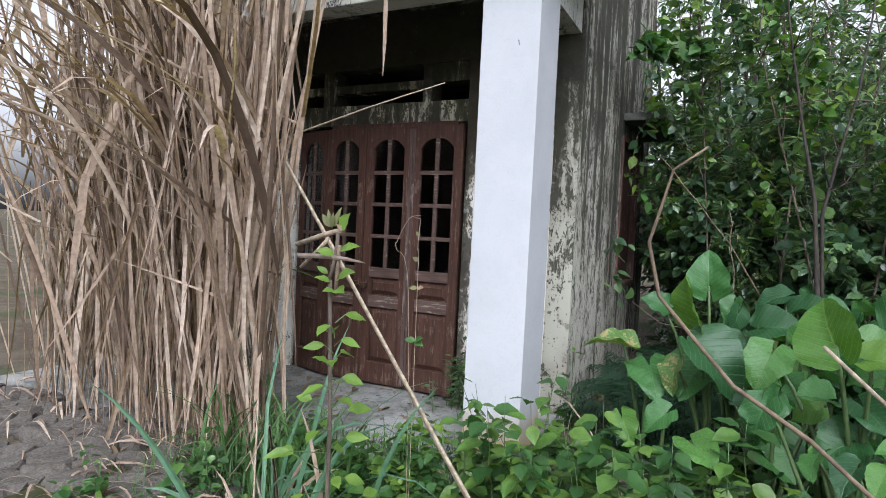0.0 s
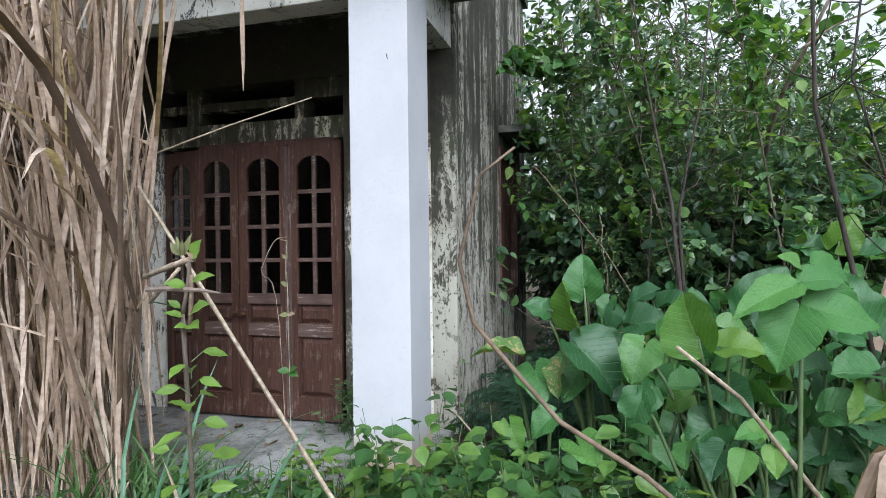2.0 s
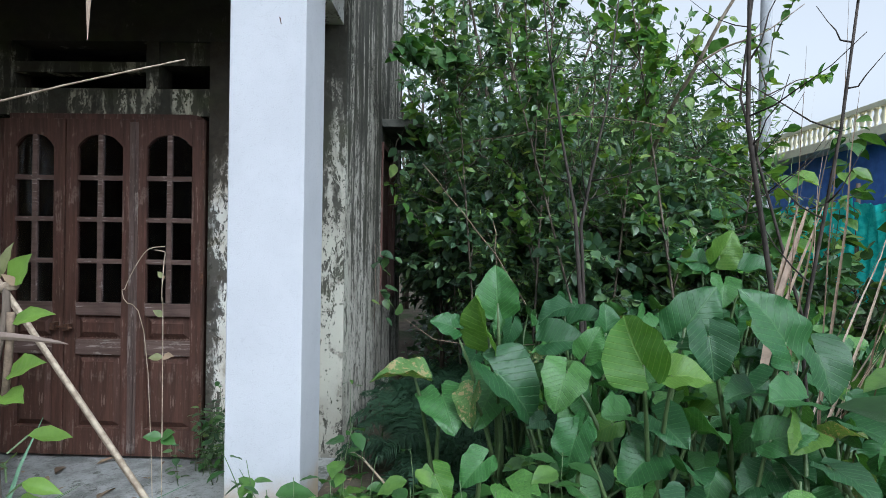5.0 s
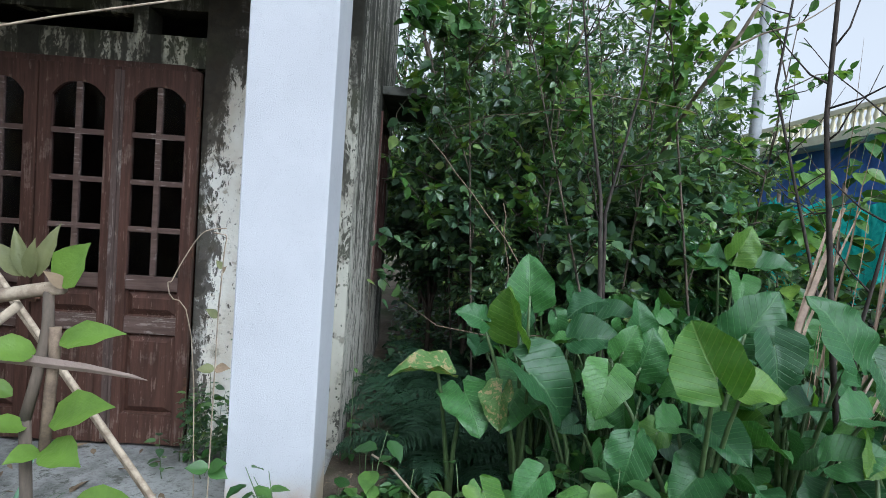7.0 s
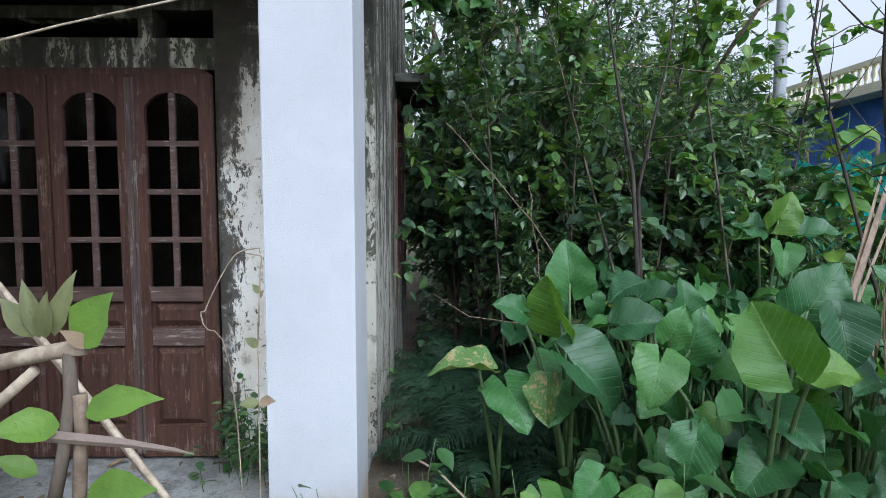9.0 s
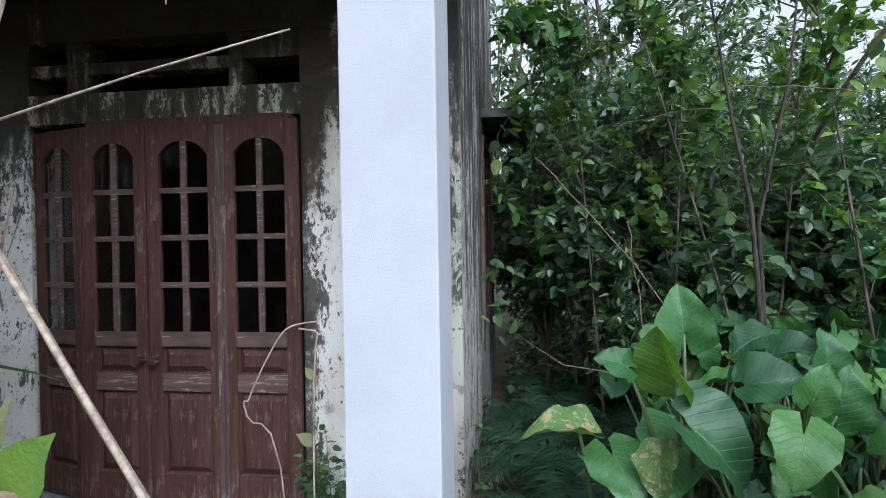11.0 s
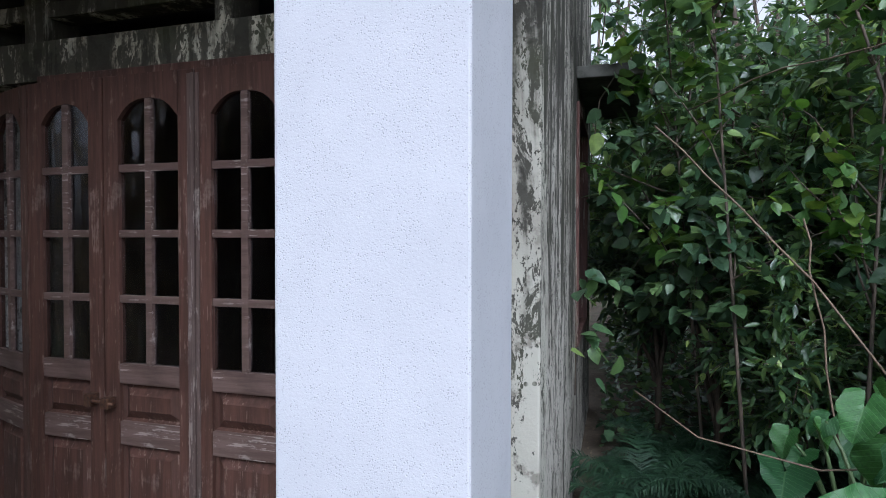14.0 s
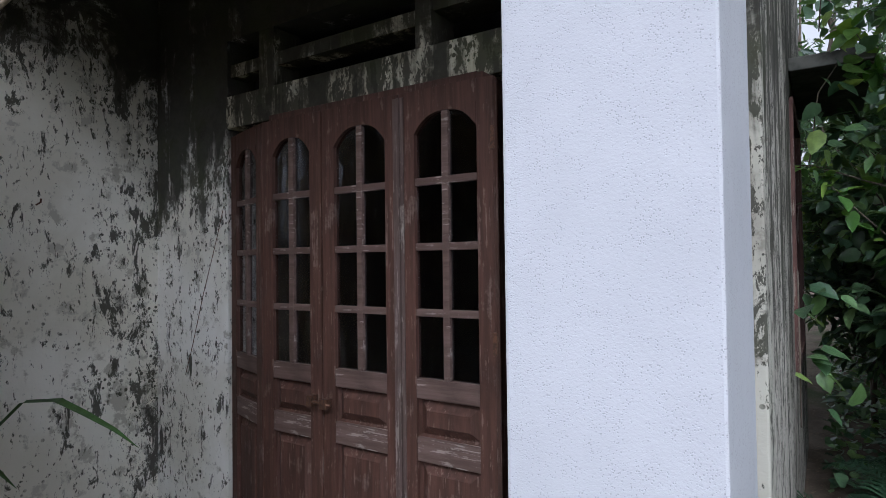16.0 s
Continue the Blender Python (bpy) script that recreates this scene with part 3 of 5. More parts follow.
def shrub(name, base, height, radius, seed, limbs=6, twigs=160, per=12, size=0.09, shape=LANCE, leaf=M_BUSH, label="", category="shrub", low=0.15, trunk=0.03, lean=(0, 0), width=1.0):
    """A thing with a trunk, limbs and a crown of leaves set along twigs."""
    r = np_rng(seed)
    bz = ground_height(base[0], base[1]) - 0.03
    root = thing(name, (base[0], base[1], bz), label, category)
    wood, ends = Buf(), []
    top = Vector((lean[0], lean[1], height * 0.72))
    for i in range(limbs):
        a = 2 * math.pi * i / limbs + r.uniform(-0.4, 0.4)
        out = radius * r.uniform(0.45, 0.95)
        tip = Vector((math.cos(a) * out + lean[0], math.sin(a) * out + lean[1], height * r.uniform(0.6, 1.0)))
        fork = Vector((lean[0] * 0.3, lean[1] * 0.3, height * r.uniform(0.08, 0.35)))
        pts = [Vector((0, 0, 0)), fork * 0.5, fork]
        for s in (0.3, 0.6, 0.85, 1.0):
            q = fork.lerp(tip, s) + Vector((r.uniform(-1, 1), r.uniform(-1, 1), r.uniform(-0.5, 1))) * radius * 0.08
            pts.append(q)
        wood.tube(pts, [trunk * w for w in (1, 0.9, 0.75, 0.55, 0.4, 0.25, 0.12)], 6)
        ends.append(pts)
    P, A, N, S = [], [], [], []
    for _ in range(twigs):
        pts = ends[r.integers(limbs)]
        s = r.uniform(low, 1.0) * (len(pts) - 3) + 2
        i = min(int(s), len(pts) - 2)
        st = pts[i].lerp(pts[i + 1], s - i)
        away = Vector((st.x - lean[0] * 0.5, st.y - lean[1] * 0.5, 0))
        d = Vector((r.normal(), r.normal(), r.normal() * 0.7 + 0.25)) + away * (0.8 / max(radius, 0.1))
        d.normalize()
        ln = radius * r.uniform(0.3, 0.75)
        en = st + d * ln + Vector((0, 0, -0.12 * ln))
        if en.z < 0.05:
            en.z = 0.05
        wood.tube([st, st.lerp(en, 0.5) + Vector((0, 0, 0.05 * ln)), en], [0.006, 0.004, 0.002], 3)
        k = per
        t = np.sort(r.uniform(0.15, 1.05, k))[:, None]
        base_p = np.array(st)[None] * (1 - t) + np.array(en)[None] * t
        dirs = np.array(d)[None] * 0.7 + r.normal(size=(k, 3)) * 0.7 + np.array([0, 0, -0.25])
        P.append(base_p + r.normal(size=(k, 3)) * 0.02)
        A.append(dirs)
        N.append(np.array([0, 0, 1.0]) + r.normal(size=(k, 3)) * 0.55)
        S.append(size * r.uniform(0.55, 1.3, k))
    P, A, N, S = (np.concatenate(q) for q in (P, A, N, S))
    put("trunk", wood, M_BARK, root, smooth=True)
    put("crown", leaf_mesh("crown", shape[0], shape[1], P, unit(A), unit(N), S, leaf, S * width), leaf, root)
    return root


def taro_leaf_mesh(seed):
    """A heart-shaped blade with two back lobes; the stalk joins at the origin, the tip points along +y."""
    r = random.Random(seed)
    nu, nv = 16, 8
    b, uv = Buf(), []
    curl, droop, wave = r.uniform(0.1, 0.6), r.uniform(0.15, 0.6), r.uniform(0, 6)
    for i in range(nu + 1):
        u = i / nu
        y = -0.32 + 1.1 * u
        if u < 0.31:
            w = 0.17 + 0.3 * math.sin(math.pi / 2 * u / 0.31) ** 0.8
            gap = 0.075 * (1 - u / 0.31)
        else:
            w = 0.47 * max(0.0, 1 - ((u - 0.31) / 0.69) ** 2.1) ** 0.8 + 0.003
            gap = 0.0
        w *= 1 + 0.05 * math.sin(17 * u + wave)
        for j in range(-nv // 2, nv // 2 + 1):
            s = j / (nv // 2)
            inner = max(0.0, (abs(s) - 0.25) / 0.75) if u < 0.31 else abs(s)
            x = math.copysign(gap + (w - gap) * inner, s) if j else 0.0
            yy = y if (j or u >= 0.31) else 0.02
            z = curl * abs(x) * 0.9 - droop * max(0, yy) ** 2 + 0.04 * math.sin(13 * yy + wave + 4 * s) * abs(s) - 0.012 * math.cos(9 * math.pi * (u - 0.6 * abs(x)))
            b.v.append((x, yy, z))
            uv.append((0.5 + x, u))
    row = nv + 1
    for i in range(nu):
        for j in range(nv):
            u = i / nu
            if u < 0.24 and j in (nv // 2 - 1, nv // 2):
                continue
            a = i * row + j
            b.f.append((a, a + 1, a + row + 1, a + row))
    me = b.mesh("taro_leaf", True)
    lay = me.uv_layers.new(name="UVMap")
    for lp in me.loops:
        lay.data[lp.index].uv = uv[lp.vertex_index]
    return me


TARO = {m.name: [] for m in (M_TARO, M_TAROY, M_TAROS)}
for m in (M_TARO, M_TAROY, M_TAROS):
    for i in range(7):
        me = taro_leaf_mesh(20 + i)
        me.materials.append(m)
        TARO[m.name].append(me)


def taro(base, leaves, label="taro plant with large heart-shaped green leaves"):
    """leaves: rows of (x, y, z of the stalk's joint, length, heading, pitch of the tip below level, material)."""
    bz = ground_height(*base) - 0.02
    root = thing("taro_plant", (base[0], base[1], bz), label, "taro", "taro patch")
    for i, (x, y, z, ln, head, pitch, m) in enumerate(leaves):
        p = Vector((x - base[0], y - base[1], z - bz))
        b = Buf()
        q = Vector((p.x * 0.35, p.y * 0.35, p.z * 0.55))
        b.tube([(0.02 * math.cos(i), 0.02 * math.sin(i), 0), q, p.lerp(q, 0.35) + Vector((0, 0, 0.04)), p], [0.016, 0.011, 0.008, 0.005], 6)
        put("leaf_stalk", b, M_STALK, root, smooth=True)
        lf = put("leaf", RNG.choice(TARO[m.name]), m, root)
        lf.matrix_basis = Matrix.Translation(p) @ pose(0, 0, 0, -pitch, RNG.uniform(-50, 50), head + RNG.uniform(-30, 30)) @ Matrix.Diagonal((ln * RNG.uniform(0.85, 1.1), ln, ln, 1))
    return root


TP = random.Random(11)
def taro_set(base, rows, label="taro plant with large heart-shaped green leaves"):
    """rows: joint, tip, facing normal and material of each blade."""
    bz = ground_height(*base) - 0.02
    o = Vector((*base, bz))
    root = thing("taro_plant", o, label, "taro", "taro patch")
    for i, (jt, tp, nm, m) in enumerate(rows):
        p, ax = Vector(jt) - o, Vector(tp) - Vector(jt)
        ln = ax.length / 0.95
        ax.normalize()
        sd = ax.cross(Vector(nm)).normalized()
        up = sd.cross(ax)
        q = Vector((p.x * 0.35, p.y * 0.35, p.z * 0.55))
        put("leaf_stalk", Buf().tube([(0.02 * math.cos(i), 0.02 * math.sin(i), 0), q, p.lerp(q, 0.4) + Vector((0, 0, 0.03)), p], [0.017, 0.012, 0.009, 0.006], 7), M_STALK, root, smooth=True)
        lf = put("leaf", TARO[m.name][i % 7], m, root)
        mt = Matrix((sd, ax, up)).transposed().to_4x4()
        lf.matrix_basis = Matrix.Translation(p) @ mt @ Matrix.Diagonal((ln * TP.uniform(0.9, 1.1), ln, ln, 1))
    return root


# the plants whose leaves stand out
taro_set((1.93, -0.55), [((1.89, -0.68, 1.04), (1.87, -0.7, 1.28), (-0.1, -1, 0.15), M_TARO), ((1.66, -0.69, 0.91), (1.53, -0.74, 0.98), (-0.2, -0.7, 0.7), M_TARO), ((1.84, -0.72, 0.87), (1.73, -0.78, 1.12), (-0.8, -0.5, 0.1), M_TAROY),
                         ((1.88, -0.85, 0.7), (2.16, -0.95, 0.5), (0.1, -0.5, 0.85), M_TARO), ((1.76, -0.85, 0.6), (1.7, -0.95, 0.44), (-0.75, -0.6, 0.3), M_TAROS), ((1.9, -0.6, 0.6), (1.75, -0.9, 0.5), (0, -0.4, 0.9), M_TARO)])
taro_set((1.56, -0.55), [((1.46, -0.78, 0.66), (1.2, -0.8, 0.72), (0.1, -0.12, 1), M_TAROS), ((1.6, -0.7, 0.55), (1.68, -0.95, 0.45), (0, -0.6, 0.8), M_TARO)], "taro plant with leaves eaten brown by insects")
taro_set((2.36, -0.4), [((2.18, -0.62, 0.83), (2.38, -0.72, 0.89), (0.1, -0.75, 0.65), M_TARO), ((2.5, -0.6, 0.7), (2.56, -0.66, 0.93), (0, -0.95, 0.3), M_TARO), ((2.35, -0.4, 0.91), (2.54, -0.5, 0.99), (0, -0.45, 0.9), M_TARO),
                        ((2.51, -0.5, 0.87), (2.52, -0.53, 1.06), (0.2, -0.95, 0.3), M_TARO), ((2.36, -0.72, 0.8), (2.42, -0.76, 0.96), (-0.2, -0.9, 0.4), M_TARO), ((2.28, -0.45, 1.0), (2.1, -0.52, 0.97), (0, -0.35, 0.95), M_TARO)])
taro_set((2.56, -1.15), [((2.39, -1.55, 0.9), (2.29, -1.45, 1.12), (-0.68, -0.7, 0.3), M_TAROY), ((2.68, -1.2, 1.0), (2.83, -1.25, 1.22), (0.2, -0.75, 0.6), M_TARO), ((2.41, -1.25, 0.62), (2.27, -1.35, 0.66), (0, -0.5, 0.85), M_TARO),
                         ((2.5, -1.3, 0.46), (2.34, -1.4, 0.38), (0, -0.6, 0.8), M_TARO), ((2.52, -1.5, 0.85), (2.68, -1.56, 0.88), (0, -0.6, 0.8), M_TAROY), ((2.2, -1.0, 0.75), (2.12, -1.15, 0.6), (0, -0.7, 0.7), M_TARO)])
taro_set((3.0, -1.05), [((2.74, -1.3, 0.98), (2.75, -1.4, 0.78), (-0.1, -0.95, 0.35), M_TARO), ((3.06, -1.3, 0.96), (2.9, -1.34, 1.24), (0.4, -0.9, 0.2), M_TARO), ((3.07, -1.4, 0.74), (2.88, -1.5, 0.78), (0, -0.5, 0.85), M_TARO),
                        ((2.97, -1.2, 0.72), (2.82, -1.3, 0.76), (0, -0.4, 0.9), M_TARO), ((3.25, -1.2, 0.9), (3.3, -1.35, 0.7), (0.1, -0.8, 0.6), M_TARO)])
taro_set((1.74, -1.45), [((1.78, -1.6, 0.53), (1.68, -1.66, 0.45), (0, -0.7, 0.7), M_TARO), ((1.6, -1.6, 0.48), (1.66, -1.68, 0.38), (-0.2, -0.7, 0.7), M_TAROY), ((1.9, -1.55, 0.4), (2.0, -1.7, 0.36), (0, -0.6, 0.8), M_TARO)], "low plant with rounded light green leaves")
taro_set((3.62, 0.75), [((3.61, 0.6, 1.3), (3.74, 0.55, 1.52), (0.2, -0.95, 0.3), M_TAROY), ((3.5, 0.65, 1.25), (3.3, 0.6, 1.32), (-0.3, -0.7, 0.6), M_TARO), ((3.8, 0.6, 1.2), (4.05, 0.5, 1.24), (0.2, -0.5, 0.8), M_TARO), ((3.6, 0.5, 1.1), (3.55, 0.35, 0.95), (0, -0.8, 0.6), M_TARO)], "tall taro plant with bright upright leaves")
taro_set((4.071, 1.448), [((3.898, 1.295, 1.426), (3.334, 0.925, 1.47), (-0.1, -0.45, 0.9), M_TARO), ((4.073, 1.344, 1.239), (3.566, 0.991, 1.335), (-0.1, -0.45, 0.9), M_TARO), ((4.211, 1.489, 1.66), (3.733, 1.144, 1.673), (-0.1, -0.45, 0.9), M_TARO), ((4.388, 1.539, 1.329), (3.949, 1.101, 1.419), (-0.1, -0.45, 0.9), M_TARO), ((3.845, 1.383, 1.312), (3.424, 1.055, 1.248), (-0.1, -0.45, 0.9), M_TARO)], "tall taro plant with level spreading leaves")
for i in range(170):
    x, y = TP.uniform(2.05, 4.6), TP.uniform(-1.9, 1.3)
    if y < -1.2 and x < 2.35 or (x > 3.6 and y < -0.9):
        continue
    rows = []
    for _ in range(TP.randint(4, 6)):
        a, d = TP.uniform(0, 360), TP.uniform(0.08, 0.3)
        tall = TP.uniform(0.05, 0.66) + 0.14 * max(0, y + 0.9)
        m = M_TAROY if TP.random() < 0.05 else M_TAROS if TP.random() < 0.04 else M_TARO
        rows.append((x + d * math.cos(radians(a)), y + d * math.sin(radians(a)), tall, TP.uniform(0.1, 0.23), 180 + TP.uniform(-100, 100), TP.choice((8, 20, 35, 50, 65, 78, -35)) + TP.uniform(-8, 8), m))
    taro((x, y), rows)


def leafy(name, base, height, seed, count, size, leaf, label, category, spread=0.15, stem=0.004, shape=OVATE, group="", bare=0.1, tip=None, stem_mat=None, width=1.0, droop=0.2):
    """A single stem with stalked leaves along it."""
    r = np_rng(seed)
    bz = ground_height(*base) - 0.02
    root = thing(name, (base[0], base[1], bz), label, category, group)
    t = Vector(tip) - Vector((base[0], base[1], bz)) if tip else Vector((r.normal() * spread, r.normal() * spread, height))
    pts = bend((0, 0, 0), t, 0, 6, 0.012 * height)
    b = Buf().tube(pts, [stem * (1 - 0.11 * i) for i in range(7)], 6)
    put("stem", b, stem_mat or M_STALK, root, smooth=True)
    s = np.sort(r.uniform(bare, 1.0, count))
    cen = np.array([[*pts[min(int(q * 6), 5)].lerp(pts[min(int(q * 6), 5) + 1], q * 6 - min(int(q * 6), 5))] for q in s])
    ang = np.arange(count) * 2.4 + r.uniform(0, 1, count)
    out = np.stack([np.cos(ang), np.sin(ang), r.normal(size=count) * 0.25], 1)
    P = cen + out * size * 0.25
    A = unit(out + np.array([0, 0, -droop]))
    N = unit(np.array([0, 0, 1.0]) + r.normal(size=(count, 3)) * 0.35)
    S = size * r.uniform(0.6, 1.25, count)
    put("leaves", leaf_mesh("leaves", shape[0], shape[1], P, A, N, S, leaf, S * width), leaf, root)
    return root


# bright broad-leaved weeds close beside the path
def broad_weed(base, rows, label, leaf):
    """rows: joint, tip and width of each blade; stalks run to one stem."""
    bz = ground_height(*base) - 0.02
    o = Vector((*base, bz))
    root = thing("broadleaf_weed", o, label, "weed")
    top = max(r[0][2] for r in rows) - bz
    stem = bend((0, 0, 0), (0, 0, top), 0, 6, 0.008)
    put("stem", Buf().tube(stem, [0.007, 0.0065, 0.006, 0.0055, 0.005, 0.004, 0.003], 7), M_STALK, root, smooth=True)
    for i, (jt, tp, wide) in enumerate(rows):
        p, ax = Vector(jt) - o, Vector(tp) - Vector(jt)
        ln = ax.length
        ax.normalize()
        sd = ax.cross(Vector((-0.2, -0.75, 0.65))).normalized()
        put("leaf_stalk", Buf().tube([(0, 0, max(0.02, p.z - 0.06)), p * 0.5 + Vector((0, 0, p.z * 0.5 - 0.01)), p], 0.0025, 6), M_STALK, root, smooth=True)
        lf = put("leaf", BROADS[i % 3], leaf, root)
        lf.matrix_basis = Matrix.Translation(p) @ Matrix((sd, ax, sd.cross(ax))).transposed().to_4x4() @ Matrix.Diagonal((ln * wide * 0.9, ln * 0.9, ln * 0.9, 1))
    return root


def broad_leaf_mesh(seed):
    """An ovate toothed blade of unit length with a wavy surface."""
    r = random.Random(seed)
    b, uv, n, h = Buf(), [], 16, 5
    ph, bow = r.uniform(0, 6), r.uniform(0.1, 0.3)
    for i in range(n + 1):
        u = i / n
        w = 0.5 * math.sin(math.pi * u ** 0.62) ** 0.85 * (1 if i % 2 else 0.95) + 0.004
        for j in range(-h, h + 1):
            q = j / h
            x = q * w
            y = u - (0.1 * abs(q) ** 1.5 if u < 0.35 else 0)
            b.v.append((x, y, 0.22 * abs(x) - bow * u * u + 0.025 * math.sin(15 * u + 3 * q + ph) * abs(q)))
            uv.append((0.5 + x, u))
    k = 2 * h + 1
    b.f = [(i * k + j, i * k + j + 1, (i + 1) * k + j + 1, (i + 1) * k + j) for i in range(n) for j in range(2 * h)]
    me = b.mesh("broad_leaf", True)
    lay = me.uv_layers.new(name="UVMap")
    for lp in me.loops:
        lay.data[lp.index].uv = uv[lp.vertex_index]
    me.materials.append(M_BROAD)
    return me


BROADS = [broad_leaf_mesh(i) for i in range(3)]
broad_weed((2.367, -3.065), (
    ((2.35, -3.101, 1.175), (2.3, -3.147, 1.073), 0.95),
    ((2.367, -3.097, 1.171), (2.505, -3.078, 1.164), 0.75),
    ((2.358, -3.099, 1.221), (2.441, -3.075, 1.239), 0.75),
    ((2.344, -3.103, 1.216), (2.232, -3.166, 1.18), 0.55),
    ((2.36, -3.078, 1.249), (2.326, -3.108, 1.274), 0.8),
    ((2.392, -3.068, 1.2), (2.504, -3.057, 1.123), 0.6),
    ((2.393, -3.037, 1.248), (2.502, -2.975, 1.214), 0.6)), "tall weed with broad bright green leaves", M_BROAD)
broad_weed((2.438, -2.505), (
    ((2.406, -2.566, 0.837), (2.391, -2.602, 0.782), 0.9),
    ((2.44, -2.556, 0.8), (2.479, -2.576, 0.767), 0.8),
    ((2.405, -2.566, 0.815), (2.339, -2.606, 0.808), 0.8),
    ((2.439, -2.557, 0.771), (2.432, -2.611, 0.705), 0.8),
    ((2.37, -2.576, 0.758), (2.332, -2.64, 0.692), 0.8)), "low weed with rounded bright green leaves", M_BROAD)
leafy("broadleaf_weed", (3.1, -2.1), 1.35, 43, 22, 0.2, M_WEED, "tall weed with broad bright green leaves", "weed", 0.08, 0.007, width=1.15)

# dense shrubs behind the taro and along the side wall
SH = random.Random(5)
spots = [(1.85, 2.5, 2.7, 0.8), (2.6, 2.5, 3.0, 1.0), (3.4, 2.3, 2.9, 1.0), (4.2, 2.7, 2.7, 1.0), (2.1, 3.8, 3.8, 1.1), (3.2, 3.9, 4.2, 1.2), (4.3, 4.3, 4.2, 1.2), (5.0, 3.7, 2.3, 0.9),
         (1.8, 5.4, 3.5, 1.1), (3.0, 5.8, 3.9, 1.3), (4.5, 6.0, 4.4, 1.3), (5.0, 5.6, 2.8, 0.9), (3.0, 1.7, 2.2, 0.7), (3.8, 1.6, 2.0, 0.7), (1.5, 3.2, 2.2, 0.5), (1.4, 4.6, 3.0, 0.6), (1.6, 6.8, 3.2, 0.9), (2.2, 1.9, 1.6, 0.55)]
for i, (x, y, h, rad) in enumerate(spots):
    shrub("shrub", (x, y), h, rad, 100 + i, 8, 270, 18, SH.uniform(0.085, 0.125), LANCE if i % 4 else OVATE, M_BUSH if i % 2 else M_TREE,
          "dense dark green shrub tangled with its neighbours beside the house", "shrub", trunk=0.03, low=0.28)
for i, (x, y, h, rad) in enumerate([(2.0, 8.5, 7.6, 2.4), (4.4, 9.0, 8.0, 2.4), (6.6, 9.4, 5.0, 1.7), (0.4, 10.5, 8.5, 2.6), (3.2, 6.9, 7.0, 1.7)]):
    shrub("tree", (x, y), h, rad, 300 + i, 10, 210, 16, 0.18, LANCE, M_TREE, "tall leafy tree behind the shrubs", "tree", trunk=0.09)
# slender saplings with sparse light leaves in front of the shrubs
sap = [((2.85, 0.75), (1.95, 1.25, 3.5), 70), ((2.8, 0.9), (3.3, 1.3, 3.6), 70), ((2.3, 1.3), (2.5, 1.5, 3.7), 60), ((3.5, 0.7), (2.9, 0.6, 3.4), 60), ((1.9, 1.7), (1.6, 1.5, 3.4), 110),
       ((3.9, 1.3), (4.4, 1.4, 3.3), 50), ((1.75, 2.3), (1.35, 1.9, 3.9), 120), ((2.6, 1.9), (2.2, 1.6, 4.1), 120)]
for i, (bs, tp, n) in enumerate(sap):
    shr = leafy("sapling", bs, 0, 60 + i, n, 0.11, M_BUSH, "slender brown sapling with sparse light green leaves", "sapling", stem=0.012, tip=tp, stem_mat=M_BARK, bare=0.35, group="saplings")
    rr = np_rng(700 + i)
    P, A = [], []
    bz = Vector((*bs, ground_height(*bs)))
    for k in range(13):
        s = rr.uniform(0.3, 1.0)
        st = (Vector(tp) - bz) * s
        en = st + Vector((rr.normal() * 0.35, rr.normal() * 0.3, rr.uniform(0.2, 0.7)))
        put("twig", Buf().tube(bend(st, en, 0.03, 4, 0.015), [0.007, 0.006, 0.005, 0.004, 0.002], 5), M_BARK, shr, smooth=True)
        q = rr.uniform(0.3, 1.05, 22)[:, None]
        P.append(np.array(st)[None] * (1 - q) + np.array(en)[None] * q)
        A.append(rr.normal(size=(22, 3)) + np.array([0, 0, -0.2]))
    P, A = np.concatenate(P), unit(np.concatenate(A))
    S = rr.uniform(0.05, 0.13, len(P))
    put("twig_leaves", leaf_mesh("twig_leaves", *OVATE, P, A, unit(np.array([0, 0, 1.0]) + rr.normal(size=P.shape) * 0.4), S, M_LIGHT if i % 4 else M_BUSH), M_BUSH, shr)

